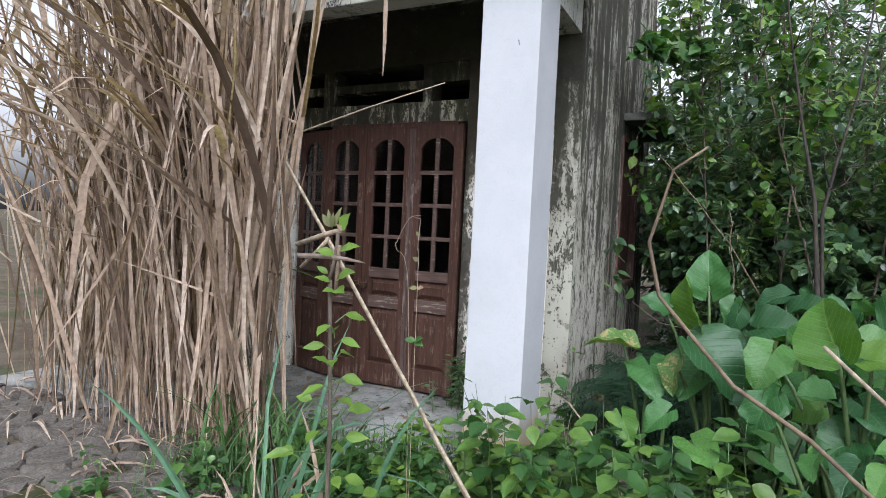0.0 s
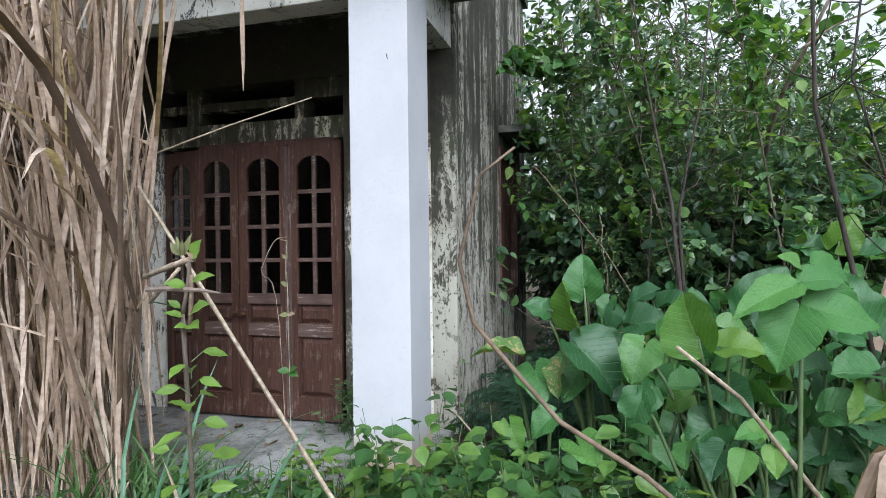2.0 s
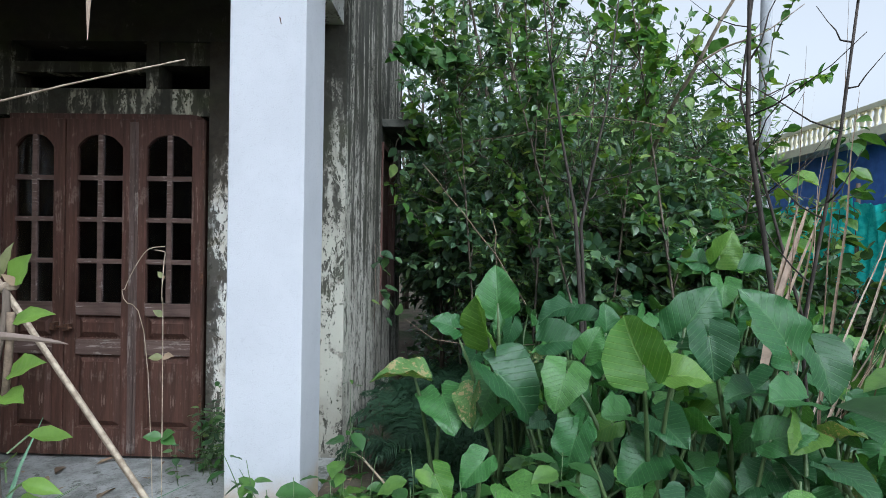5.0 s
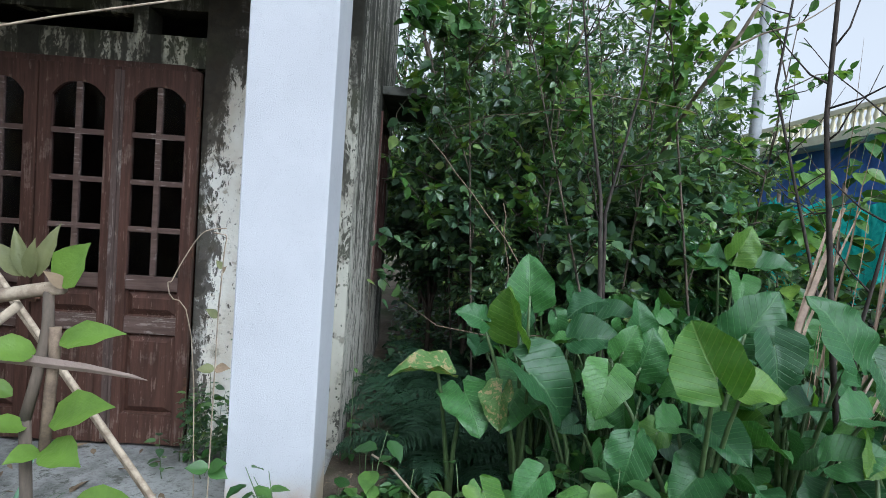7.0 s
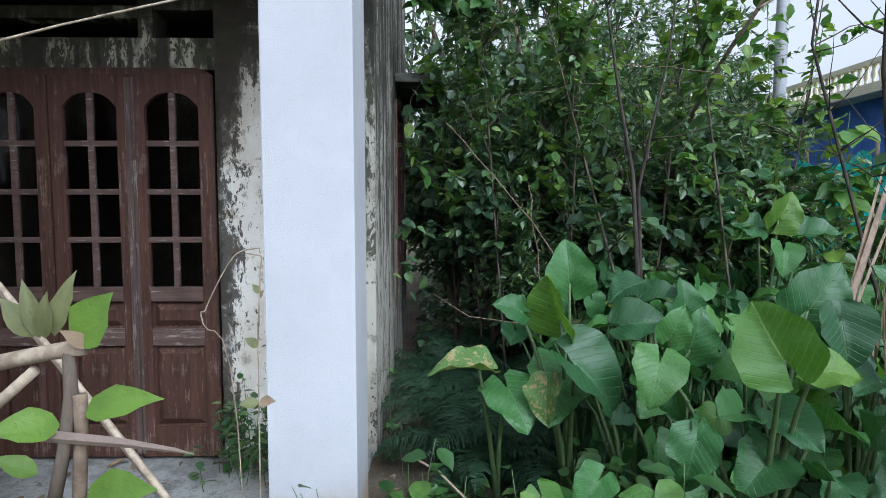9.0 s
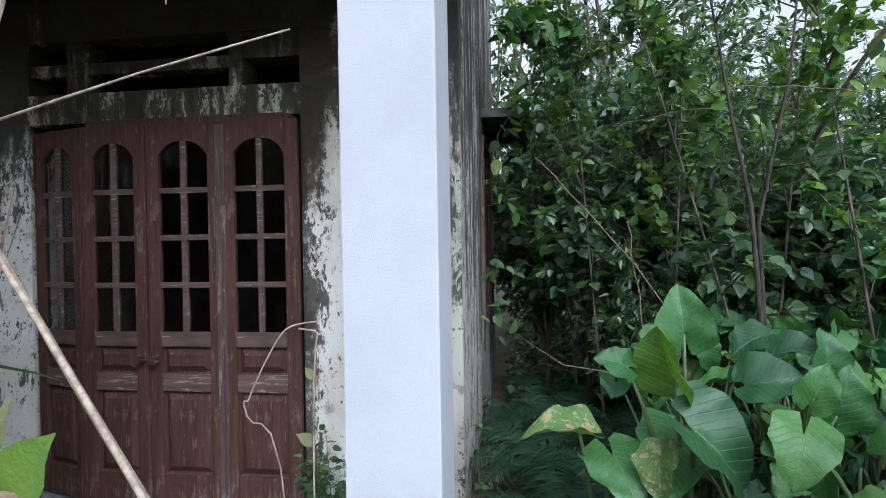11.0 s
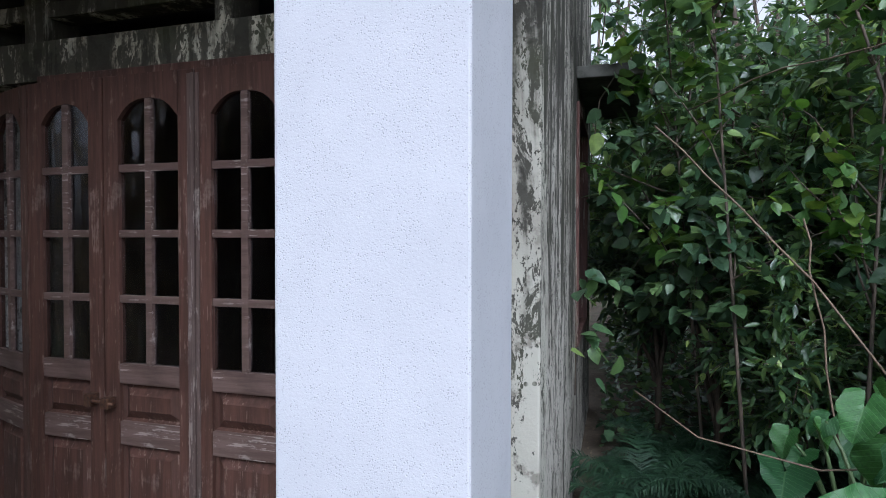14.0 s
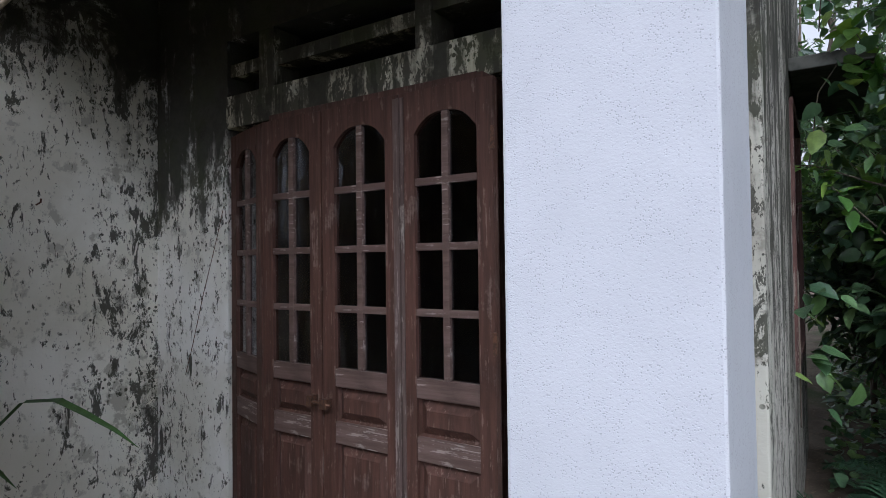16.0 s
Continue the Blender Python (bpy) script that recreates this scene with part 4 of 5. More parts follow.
# dark bare stems and a dry cane sheaf at the patch's far side
for pts, r in (([(2.58, 0.2, -0.2), (2.5, 0.16, 1.0), (2.45, 0.14, 1.59), (2.36, 0.14, 2.04), (2.24, 0.12, 2.75), (2.15, 0.1, 3.6)], 0.019), ([(2.6, 0.22, -0.2), (2.5, 0.18, 1.5), (2.56, 0.15, 1.85), (2.65, 0.14, 2.3), (2.75, 0.14, 3.4)], 0.014),
               ([(3.45, -0.9, -0.2), (3.2, -1.0, 0.9), (2.95, -1.17, 1.9), (2.93, -1.2, 2.6), (3.05, -1.2, 3.3)], 0.016), ([(3.48, -0.88, -0.2), (3.3, -1.0, 0.95), (3.4, -1.1, 1.9), (3.5, -1.1, 2.8)], 0.011),
               ([(4.3, 0.1, -0.2), (3.9, 0.2, 1.2), (3.6, 0.3, 2.4), (3.75, 0.35, 3.6)], 0.013)):
    o = Vector(pts[0])
    b = Buf().tube([Vector(p) - o for p in pts], [r * (1 - 0.17 * i) for i in range(len(pts))], 7)
    st = thing("dead_sapling", o, "leafless dark brown dead sapling rising from the taro patch", "sapling")
    put("stem", b, M_DEAD, st, smooth=True)
    rr = random.Random(int(r * 1000))
    for _ in range(9):
        k = rr.uniform(1.2, len(pts) - 1.05)
        p = Vector(pts[int(k)]).lerp(Vector(pts[int(k) + 1]), k % 1) - o
        e = p + Vector((rr.gauss(0, 0.3), rr.gauss(0, 0.2), rr.uniform(0.1, 0.5)))
        put("twig", Buf().tube(bend(p, e, -0.04, 4, 0.01, rr), [0.005, 0.004, 0.003, 0.002, 0.0015], 5), M_DEAD, st, smooth=True)
RC = random.Random(4)
sh = Buf()
for _ in range(22):
    x, y = 3.5 + RC.gauss(0, 0.12), -0.5 + RC.gauss(0, 0.12)
    pts = bend((0 + x - 3.5, y + 0.5, 0), (x - 3.5 + RC.uniform(0.0, 0.9), y + 0.5 + RC.uniform(-0.4, 0.3), RC.uniform(0.9, 2.8)), 0, 7, 0.015, RC)
    w = RC.uniform(0.003, 0.008)
    sh.ribbon(pts, [w * (1 - (i / 7) ** 3) + 0.0006 for i in range(8)], Vector((RC.uniform(-1, 1), RC.uniform(-1, 1), 0)))
tagged(put("dry_cane_sheaf", sh, M_REED), "loose sheaf of dry tan canes in the taro", "reeds", kind="stuff").location = (3.5, -0.5, -0.2)

# ---- ferns beside the side wall ----
def fern(at, seed, fronds=11, length=0.75):
    r = random.Random(seed)
    bz = ground_height(*at) - 0.02
    root = thing("fern", (*at, bz), "dark green fern with long feathered fronds", "fern", "ferns by the wall")
    for i in range(fronds):
        a = 2 * math.pi * i / fronds + r.uniform(-0.3, 0.3)
        ln, rise = length * r.uniform(0.7, 1.2), r.uniform(0.5, 1.0)
        b = Buf()
        pts = []
        for k in range(15):
            s = k / 14
            pts.append(Vector((math.cos(a) * ln * s * 0.85, math.sin(a) * ln * s * 0.85, ln * rise * (1.7 * s - 1.35 * s * s))))
        b.tube(pts, [0.004 * (1 - 0.06 * k) for k in range(15)], 4)
        for k in range(2, 15):
            d = (pts[k] - pts[k - 1]).normalized()
            for sub in (0, 0.25, 0.5, 0.75):
                p = pts[k - 1].lerp(pts[k], sub)
                side = d.cross(Vector((0, 0, 1))).normalized()
                w = 0.16 * ln / 0.75 * math.sin(math.pi * min(1, (k - 1 + sub) / 15 + 0.08)) ** 0.8
                for sg in (-1, 1):
                    e = p + side * sg * w * r.uniform(0.75, 1.1) + d * w * r.uniform(0.15, 0.6) + Vector((0, 0, -r.uniform(0.05, 0.5) * w))
                    m = p.lerp(e, 0.5) + Vector((0, 0, 0.02))
                    n0 = len(b.v)
                    t = d * 0.0045
                    b.v += [tuple(p - t), tuple(m - t), tuple(e), tuple(m + t), tuple(p + t)]
                    b.f.append((n0, n0 + 1, n0 + 3, n0 + 4))
                    b.f.append((n0 + 1, n0 + 2, n0 + 3))
        put("frond", b, M_FERN, root)
    return root


FP = random.Random(8)
for i in range(26):
    fern((FP.uniform(1.2, 2.5), FP.uniform(-0.2, 2.6)), 40 + i, 11, FP.uniform(0.5, 0.8))

# low undergrowth below the shrubs
n = 14000
ru = np_rng(55)
P = np.stack([ru.uniform(1.05, 7.5, n), ru.uniform(0.6, 9.0, n), ru.uniform(0.0, 1, n) ** 2 * 0.5 - 0.2], 1)
P = P[(P[:, 0] > 2.5) | (P[:, 1] > 2.6)]
n = len(P)
tagged(put("undergrowth", leaf_mesh("undergrowth", *OVATE, P, unit(ru.normal(size=(n, 3)) * [1, 1, 0.4]), unit(np.array([0, 0, 1.0]) + ru.normal(size=(n, 3)) * 0.5), ru.uniform(0.05, 0.13, n), M_TREE), M_TREE), "low dark undergrowth of small leaves", "undergrowth", kind="stuff")

# ---- weeds in front of porch and pillar ----
WP = random.Random(17)
for i in range(250):
    if i >= 210:
        x, y, h = WP.uniform(-0.6, 0.75), WP.uniform(-2.0, -1.5), WP.uniform(0.2, 0.4)
    elif i < 110:
        x, y, h = WP.uniform(-0.9, 1.1), WP.uniform(-2.5, -1.15), WP.uniform(0.1, 0.32)
    else:
        x, y, h = WP.uniform(1.0, 2.5), WP.uniform(-2.4, -0.35), WP.uniform(0.2, 0.62)
        if x < 1.4 and y < -1.6:
            h *= 0.6
        if x < 1.8 and y > -1.35:
            h *= 0.3
    leafy("weed", (x, y), h, 900 + i, WP.randint(8, 20), WP.uniform(0.045, 0.08) if i < 110 else WP.uniform(0.06, 0.125), M_WEED if WP.random() < 0.75 else M_BUSH,
          "small green weed with oval leaves", "weed", 0.08, 0.003, group="weeds before the porch", bare=0.15)
for i, (x, y, tp) in enumerate([(1.05, -1.3, (0.8, -1.45, 0.42)), (1.1, -1.25, (0.95, -1.5, 0.3)), (1.0, -0.02, (1.0, -0.1, 0.55)), (0.25, -0.2, (0.2, -0.18, 0.45)), (0.35, -0.25, (0.42, -0.2, 0.35)), (0.1, -0.15, (0.12, -0.12, 0.3)), (0.4, -0.12, (0.36, -0.1, 0.7))]):
    leafy("weed", (x, y), 0, 1200 + i, 16, 0.1 if i in (0, 1) else 0.06, M_WEED if i != 4 else M_BUSH, "leafy green weed rising beside the pillar", "weed", stem=0.004, tip=tp)
for i in range(24):
    x, y = WP.uniform(0.02, 0.58), WP.uniform(-0.42, 0.06)
    b = leafy("weed", (x, y), WP.uniform(0.18, 0.5), 1400 + i, WP.randint(12, 24), WP.uniform(0.035, 0.065), M_BUSH, "small dark weed growing at the wall's foot on the porch floor", "weed", 0.06, 0.0025, group="weeds at the wall's foot", bare=0.1)
    b.location.z = -0.11
for i in range(44):
    x, y = WP.uniform(0.95, 2.2), WP.uniform(-2.05, -1.5)
    leafy("weed", (x, y), WP.uniform(0.4, 0.78), 1300 + i, WP.randint(12, 22), WP.uniform(0.075, 0.12), M_WEED if WP.random() < 0.88 else M_YOUNG, "leafy weed with pointed bright green leaves", "weed", 0.1, 0.004, BROAD, "tall weeds before the taro", 0.3)
# green grass blades
gb = Buf()
for i in range(1300):
    if i >= 900:
        x, y = WP.uniform(-0.8, 0.75), WP.uniform(-2.1, -1.45)
        h, w = WP.uniform(0.15, 0.42), WP.uniform(0.002, 0.006)
    elif i < 520:
        x, y = WP.uniform(-1.0, 1.1), WP.uniform(-2.4, -1.1)
        h, w = WP.uniform(0.08, 0.3), WP.uniform(0.0015, 0.004)
    elif i < 600:
        x, y = WP.gauss(-0.2, 0.2), WP.gauss(-1.9, 0.12)
        h, w = WP.uniform(0.4, 0.85), WP.uniform(0.006, 0.015)
    else:
        x, y = WP.uniform(1.0, 5.0), WP.uniform(-3.0, 1.5)
        h, w = WP.uniform(0.1, 0.4), WP.uniform(0.0015, 0.004)
    z = ground_height(x, y) if y < -1.6 or x > 0.95 else -0.1
    a = WP.uniform(0, 6.28)
    o = WP.uniform(0.15, 0.7) * h
    pts = [(x + math.cos(a) * o * (k / 6) ** 2, y + math.sin(a) * o * (k / 6) ** 2, z + h * (k / 6) * (1 - 0.3 * (k / 6) ** 2)) for k in range(7)]
    gb.ribbon(pts, [w * (1 - (k / 6) ** 2.5) + 0.0003 for k in range(7)], Vector((-math.sin(a), math.cos(a), 0)))
tagged(put("grass", gb, M_GREENREED), "green grass blades round the porch and taro", "grass", kind="stuff")
# fallen leaves
n = 1500
rl = np_rng(77)
P = np.stack([rl.uniform(-2.2, 4.5, n), rl.uniform(-4.0, 2.5, n), np.zeros(n)], 1)
P[:, 2] = [(-0.098 if (x < 0.9 and -1.58 < y < -0.03) else (ground_height(x, y) if x > 0.95 or y < -1.62 else -0.5)) + 0.006 for x, y, _ in P]
P = P[P[:, 2] > -0.4]
n = len(P)
A = unit(np.stack([rl.normal(size=n), rl.normal(size=n), rl.normal(size=n) * 0.15], 1))
tagged(put("leaf_litter", leaf_mesh("leaf_litter", *LANCE, P, A, unit(np.array([0, 0, 1.0]) + rl.normal(size=(n, 3)) * 0.2), rl.uniform(0.05, 0.16, n), M_LITTER), M_LITTER), "scattered dry brown fallen leaves", "leaf litter", kind="stuff")

# ---- stony mud bank under the reeds ----
RB = random.Random(33)
bank = thing("stone_bank", (-1.8, -1.85, -0.3), "mud-caked rubble stone edge under the reeds", "stone edge", kind="structure")
stones = []
for v in range(6):
    bm = bmesh.new()
    bmesh.ops.create_icosphere(bm, subdivisions=2, radius=1)
    for q in bm.verts:
        q.co *= 1 + 0.28 * noise.noise(q.co * 1.3 + Vector((v * 7, 0, 0)))
        q.co = Vector((max(-0.8, min(0.8, q.co.x)), max(-0.75, min(0.75, q.co.y)), max(-0.7, min(0.62, q.co.z))))
    me = bpy.data.meshes.new("stone")
    bm.to_mesh(me)
    bm.free()
    me.materials.append(M_RUBBLE)
    stones.append(me)
for i in range(290):
    x, s = RB.uniform(-3.7, -0.1), RB.random()
    y = -1.62 - 1.25 * s
    st = put("stone", RB.choice(stones), M_RUBBLE, bank)
    st.matrix_basis = Matrix.Translation(Vector((x, y, -0.15 - 0.1 * s)) - bank.location) @ pose(0, 0, 0, RB.uniform(-15, 15), RB.uniform(-15, 15), RB.uniform(0, 360)) @ Matrix.Diagonal((RB.uniform(0.08, 0.17), RB.uniform(0.07, 0.13), RB.uniform(0.06, 0.1), 1))

# ---- the dry reed clump in front of the porch ----
RR = random.Random(21)
rd = Buf()


def blade(b, p, d, length, width, rng, droop, kink=0.0):
    """A dry blade from p along d; droop bends it over by gravity, kink breaks it."""
    pts, ws, n = [Vector(p)], [], 9
    d = Vector(d).normalized()
    for i in range(n):
        d = (d + Vector((0, 0, -droop * (i / n))) + Vector((rng.gauss(0, 0.035), rng.gauss(0, 0.035), 0))).normalized()
        if kink and i == 5:
            d = (d + Vector((rng.gauss(0, kink), rng.gauss(0, kink), -kink))).normalized()
        pts.append(pts[-1] + d * length / n)
    for i in range(n + 1):
        s = i / n
        ws.append(width * min(1, 0.35 + 3 * s) * (1 - s ** 4) + 0.0005)
    a = rng.uniform(0, math.pi)
    b.ribbon(pts, ws, Vector((math.cos(a), math.sin(a) * 0.6, 0.05)), 0.25)


def clear(p):
    """Keeps the view into the porch free of reeds."""
    return (p[2] > 2.45 or p[0] < 1.27 - 0.99 * (p[1] + 3.172)) and p[1] < -2.05 + 0.36 * (1.069 - p[0])


for i in range(1150):
    y = RR.uniform(-1.9, -1.2)
    x = -0.22 - abs(RR.gauss(0, 1.3))
    if x < -3.2 or not clear((x, y, 0)):
        continue
    kind = RR.random()
    n0, f0 = len(rd.v), len(rd.f)
    if kind < 0.5:
        blade(rd, (x, y, -0.12), (RR.gauss(0.0, 0.14), RR.gauss(-0.04, 0.09), 1), RR.uniform(1.6, 3.9), RR.uniform(0.004, 0.016), RR, RR.uniform(0, 0.05), 0.7 if RR.random() < 0.25 else 0)
    elif kind < 0.72:
        blade(rd, (x + RR.gauss(0, 0.1), y, RR.uniform(0.8, 2.6)), (RR.gauss(-0.05, 0.3), RR.gauss(-0.15, 0.2), 0.7), RR.uniform(1.0, 2.4), RR.uniform(0.008, 0.026), RR, RR.uniform(0.35, 0.6))
    else:
        blade(rd, (x, y, RR.uniform(1.4, 3.2)), (RR.gauss(0, 0.13), RR.gauss(-0.05, 0.1), -1), RR.uniform(0.8, 2.2), RR.uniform(0.008, 0.026), RR, 0.02)
    if not all(clear(p) for p in rd.v[n0:]):
        del rd.v[n0:], rd.f[f0:]
RL = random.Random(77)
for _ in range(170):
    x, y = RL.uniform(-3.1, 0.1), RL.uniform(-2.75, -1.6)
    a = RL.uniform(0, 6.28)
    ln = RL.uniform(0.15, 0.55)
    z = -0.1 + 0.09 * (y + 1.6) + RL.uniform(0.0, 0.05)
    pts = [(x + math.cos(a) * ln * k / 4, y + math.sin(a) * ln * 0.5 * k / 4, z + 0.03 * math.sin(k)) for k in range(5)]
    wd = RL.uniform(0.003, 0.011)
    rd.ribbon(pts, [wd * 0.6, wd, wd, wd * 0.7, 0.0008], Vector((-math.sin(a), math.cos(a), 0.3)))
tagged(put("reed_clump", rd, M_REED), "tall curtain of dry tan reed blades before the porch", "reeds", kind="stuff")
# single canes and blades that stand clear of the clump
LOOSE = [((-0.35, -1.75, 1.1), (0.12, -1.85, 2.9), 0.012), ((-0.2, -1.8, 1.2), (0.0, -1.8, 3.1), 0.009), ((-0.45, -1.7, 0.9), (-0.05, -1.85, 3.2), 0.014), ((-0.3, -1.8, 1.7), (-0.55, -1.75, 2.9), 0.01),
         ((-0.5, -1.9, 0.3), (-0.1, -1.9, 1.9), 0.01), ((-0.2, -2.0, 0.0), (-0.35, -1.8, 1.6), 0.012), ((-1.35, -2.2, 1.5), (-0.95, -2.1, 2.35), 0.028), ((-1.35, -2.2, 1.5), (-1.5, -2.2, 0.7), 0.026)]
LR = random.Random(91)
for _ in range(26):
    x0, y0, z0 = LR.uniform(-0.8, -0.36), LR.uniform(-1.95, -1.75), LR.uniform(0.0, 1.5)
    LOOSE.append(((x0, y0, z0), (x0 + LR.gauss(0.06, 0.16), y0 + LR.gauss(0, 0.08), z0 + LR.uniform(1.0, 2.0)), LR.uniform(0.006, 0.014)))
for a, c, w in LOOSE:
    b = Buf()
    pts = bend((0, 0, 0), Vector(c) - Vector(a), 0, 8, 0.006)
    b.ribbon(pts, [w * (1 - (i / 8) ** 3) + 0.001 for i in range(9)], Vector((1, 0.4, 0)))
    bl = tagged(put("reed_blade", b, M_REED), "single dry tan reed blade leaning out of the clump", "reed", "loose reed blades")
    bl.location = a
hang = Buf().ribbon(bend((0, 0, 0.95), (0, 0, 0), 0, 6, 0.004), [0.004, 0.006, 0.008, 0.01, 0.011, 0.009, 0.001], Vector((1, 0.5, 0)))
tagged(put("hanging_blade", hang, M_REED), "dry reed blade hanging from the beam", "reed").location = (0.335, -1.74, 2.06)
sk = Buf().tube(bend((-0.95, -0.12, -0.3), (0.84, 0.11, 0.27), 0.02, 8, 0.004), [0.006, 0.006, 0.006, 0.005, 0.005, 0.005, 0.004, 0.004, 0.003], 6)
tagged(put("pale_stick", sk, M_TWIG, smooth=True), "thin pale stick sticking out of the reeds", "stick").location = (-0.27, -1.6, 1.8)
for k, (dx, r) in enumerate(((0, 0.009), (0.026, 0.007))):
    ds = Buf().tube(bend((0, 0, 0), (-2.1, 0.95, 1.8), 0.0, 8, 0.004), [r] * 9, 7)
    tagged(put("leaning_cane", ds, M_TWIG, smooth=True), "dry pale cane leaning from the floor into the reeds", "cane", "leaning canes").location = (1.9 + dx, -2.79 - dx, -0.19)

# ---- young plant climbing a broken brown cane ----
kp = thing("climbing_plant", (0.916, -2.842, 0.0), "young plant with bright leaves on a broken brown cane", "plant")
put("cane", Buf().tube([(0.002, -0.001, -0.22), (0.004, -0.006, 0.3), (-0.006, 0.002, 0.7), (-0.021, -0.008, 1.112)], [0.008, 0.008, 0.007, 0.0065], 8), M_BARK, kp, smooth=True)
put("cane", Buf().tube([(-0.021, -0.008, 1.112), (-0.011, -0.004, 1.165), (-0.004, 0.0, 1.219), (-0.007, 0.004, 1.266)], [0.0065, 0.006, 0.0065, 0.0055], 8), M_BARK, kp, "", smooth=True)
put("cane", Buf().tube([(0.001, -0.008, 1.062), (0.002, -0.001, 1.146), (0.005, -0.001, 1.183), (0.004, 0.0, 1.219)], [0.006, 0.0065, 0.006, 0.0068], 8), M_BROWN, kp, "", smooth=True)
put("broken_cane", Buf().tube([(0.009, 0.003, 1.265), (-0.033, 0.01, 1.257), (-0.091, 0.027, 1.243), (-0.24, 0.092, 1.21)], [0.0085, 0.008, 0.0085, 0.008], 8), M_TWIG, kp, "pale broken cane top", smooth=True)
put("broken_cane", Buf().tube([(-0.047, 0.014, 1.239), (-0.09, 0.023, 1.204), (-0.187, 0.053, 1.136)], [0.0055, 0.006, 0.006], 8), M_TWIG, kp, "", smooth=True)
put("dry_husk", Buf().ribbon([(0.124, -0.03, 1.172), (0.105, -0.027, 1.174), (0.051, -0.02, 1.178), (-0.01, -0.013, 1.18), (-0.075, 0.0, 1.18), (-0.19, 0.036, 1.174)], [0.0006, 0.003, 0.006, 0.0075, 0.008, 0.008], Vector((0.1, -0.35, 1)), 0.35), M_LITTER2, kp, "split brown dry husk")
KP_LEAF = {"Y": M_YOUNG, "W": M_WITHER, "D": M_LITTER}
for jt, tp, wide, kd in (
        ((-0.015, -0.002, 1.19), (-0.046, -0.049, 1.204), 0.62, "Y"),
        ((0.011, -0.002, 1.203), (0.086, -0.024, 1.227), 0.42, "Y"),
        ((0.011, -0.009, 1.116), (0.086, -0.05, 1.152), 0.5, "Y"),
        ((-0.017, -0.009, 1.105), (-0.039, -0.056, 1.124), 0.42, "Y"),
        ((0.004, 0.004, 1.267), (0.038, -0.014, 1.318), 0.75, "Y"),
        ((-0.002, -0.012, 1.08), (-0.012, -0.051, 1.083), 0.6, "Y"),
        ((0.007, -0.012, 1.083), (0.061, -0.054, 1.088), 0.6, "Y"),
        ((-0.064, 0.035, 1.124), (-0.095, 0.019, 1.15), 0.5, "Y"),
        ((-0.041, 0.007, 1.274), (-0.059, -0.009, 1.314), 0.5, "W"),
        ((-0.035, 0.006, 1.273), (-0.048, 0.002, 1.33), 0.3, "W"),
        ((-0.021, 0.006, 1.275), (0.0, 0.0, 1.337), 0.3, "W"),
        ((-0.03, 0.006, 1.273), (-0.019, -0.011, 1.317), 0.35, "W"),
        ((0.012, 0.003, 1.264), (0.0, -0.015, 1.285), 0.5, "D")):
    ax = np.array([tp]) - np.array([jt])
    ln = np.linalg.norm(ax, axis=1)
    put("leaf", leaf_mesh("leaf", *BROAD, np.array([jt]), unit(ax), np.array([[0.25, -0.75, 0.65]]), ln, KP_LEAF[kd], ln * wide / 0.68), M_YOUNG, kp, "withered curled leaf" if kd != "Y" else "", smooth=True)
r = np_rng(5)
for k in range(38):
    h, a = 0.12 + 0.024 * k, 2.4 * k
    o = np.array([[math.cos(a), math.sin(a), r.uniform(-0.3, 0.2)]])
    out = r.uniform(0.02, 0.17) if h < 0.78 else 0.03
    put("leaf_stalk", Buf().tube([(0, 0, h - 0.03), tuple((np.array([0, 0, h]) + o[0] * out).tolist())], 0.0018, 5), M_STALK, kp)
    put("leaf", leaf_mesh("leaf", *BROAD, np.array([[0, 0, h]]) + o * out, unit(o), unit(np.array([[0.25, -0.6, 0.75]]) + r.normal(size=(1, 3)) * 0.2), np.array([r.uniform(0.055, 0.09)]), M_YOUNG, np.array([r.uniform(0.04, 0.075)])), M_YOUNG, kp)
dv = thing("dry_vine", (0.923, -2.322, 0.0), "thin dry vine with curled broken tips and few leaves", "vine")
put("stem", Buf().tube(flow([(0, 0, -0.2), (-0.009, -0.062, 1.015), (-0.045, -0.11, 1.204), (-0.037, -0.119, 1.23), (-0.015, -0.124, 1.273), (0.007, -0.12, 1.312), (0.024, -0.117, 1.326), (0.054, -0.111, 1.331)]), 0.0011, 7), M_TWIG, dv, smooth=True)
put("stem", Buf().tube(flow([(0, 0, -0.2), (0.033, -0.074, 1.058), (0.048, -0.112, 1.206), (0.05, -0.112, 1.256), (0.052, -0.111, 1.295), (0.054, -0.111, 1.316), (0.043, -0.113, 1.32), (0.031, -0.115, 1.322)]), 0.0013, 7), M_TWIG, dv, smooth=True)
VB = flow([(0, 0, -0.2), (0.033, -0.074, 1.058), (0.048, -0.112, 1.206), (0.05, -0.112, 1.256), (0.052, -0.111, 1.295), (0.054, -0.111, 1.316), (0.043, -0.113, 1.32), (0.031, -0.115, 1.322)])
vz = 1.256
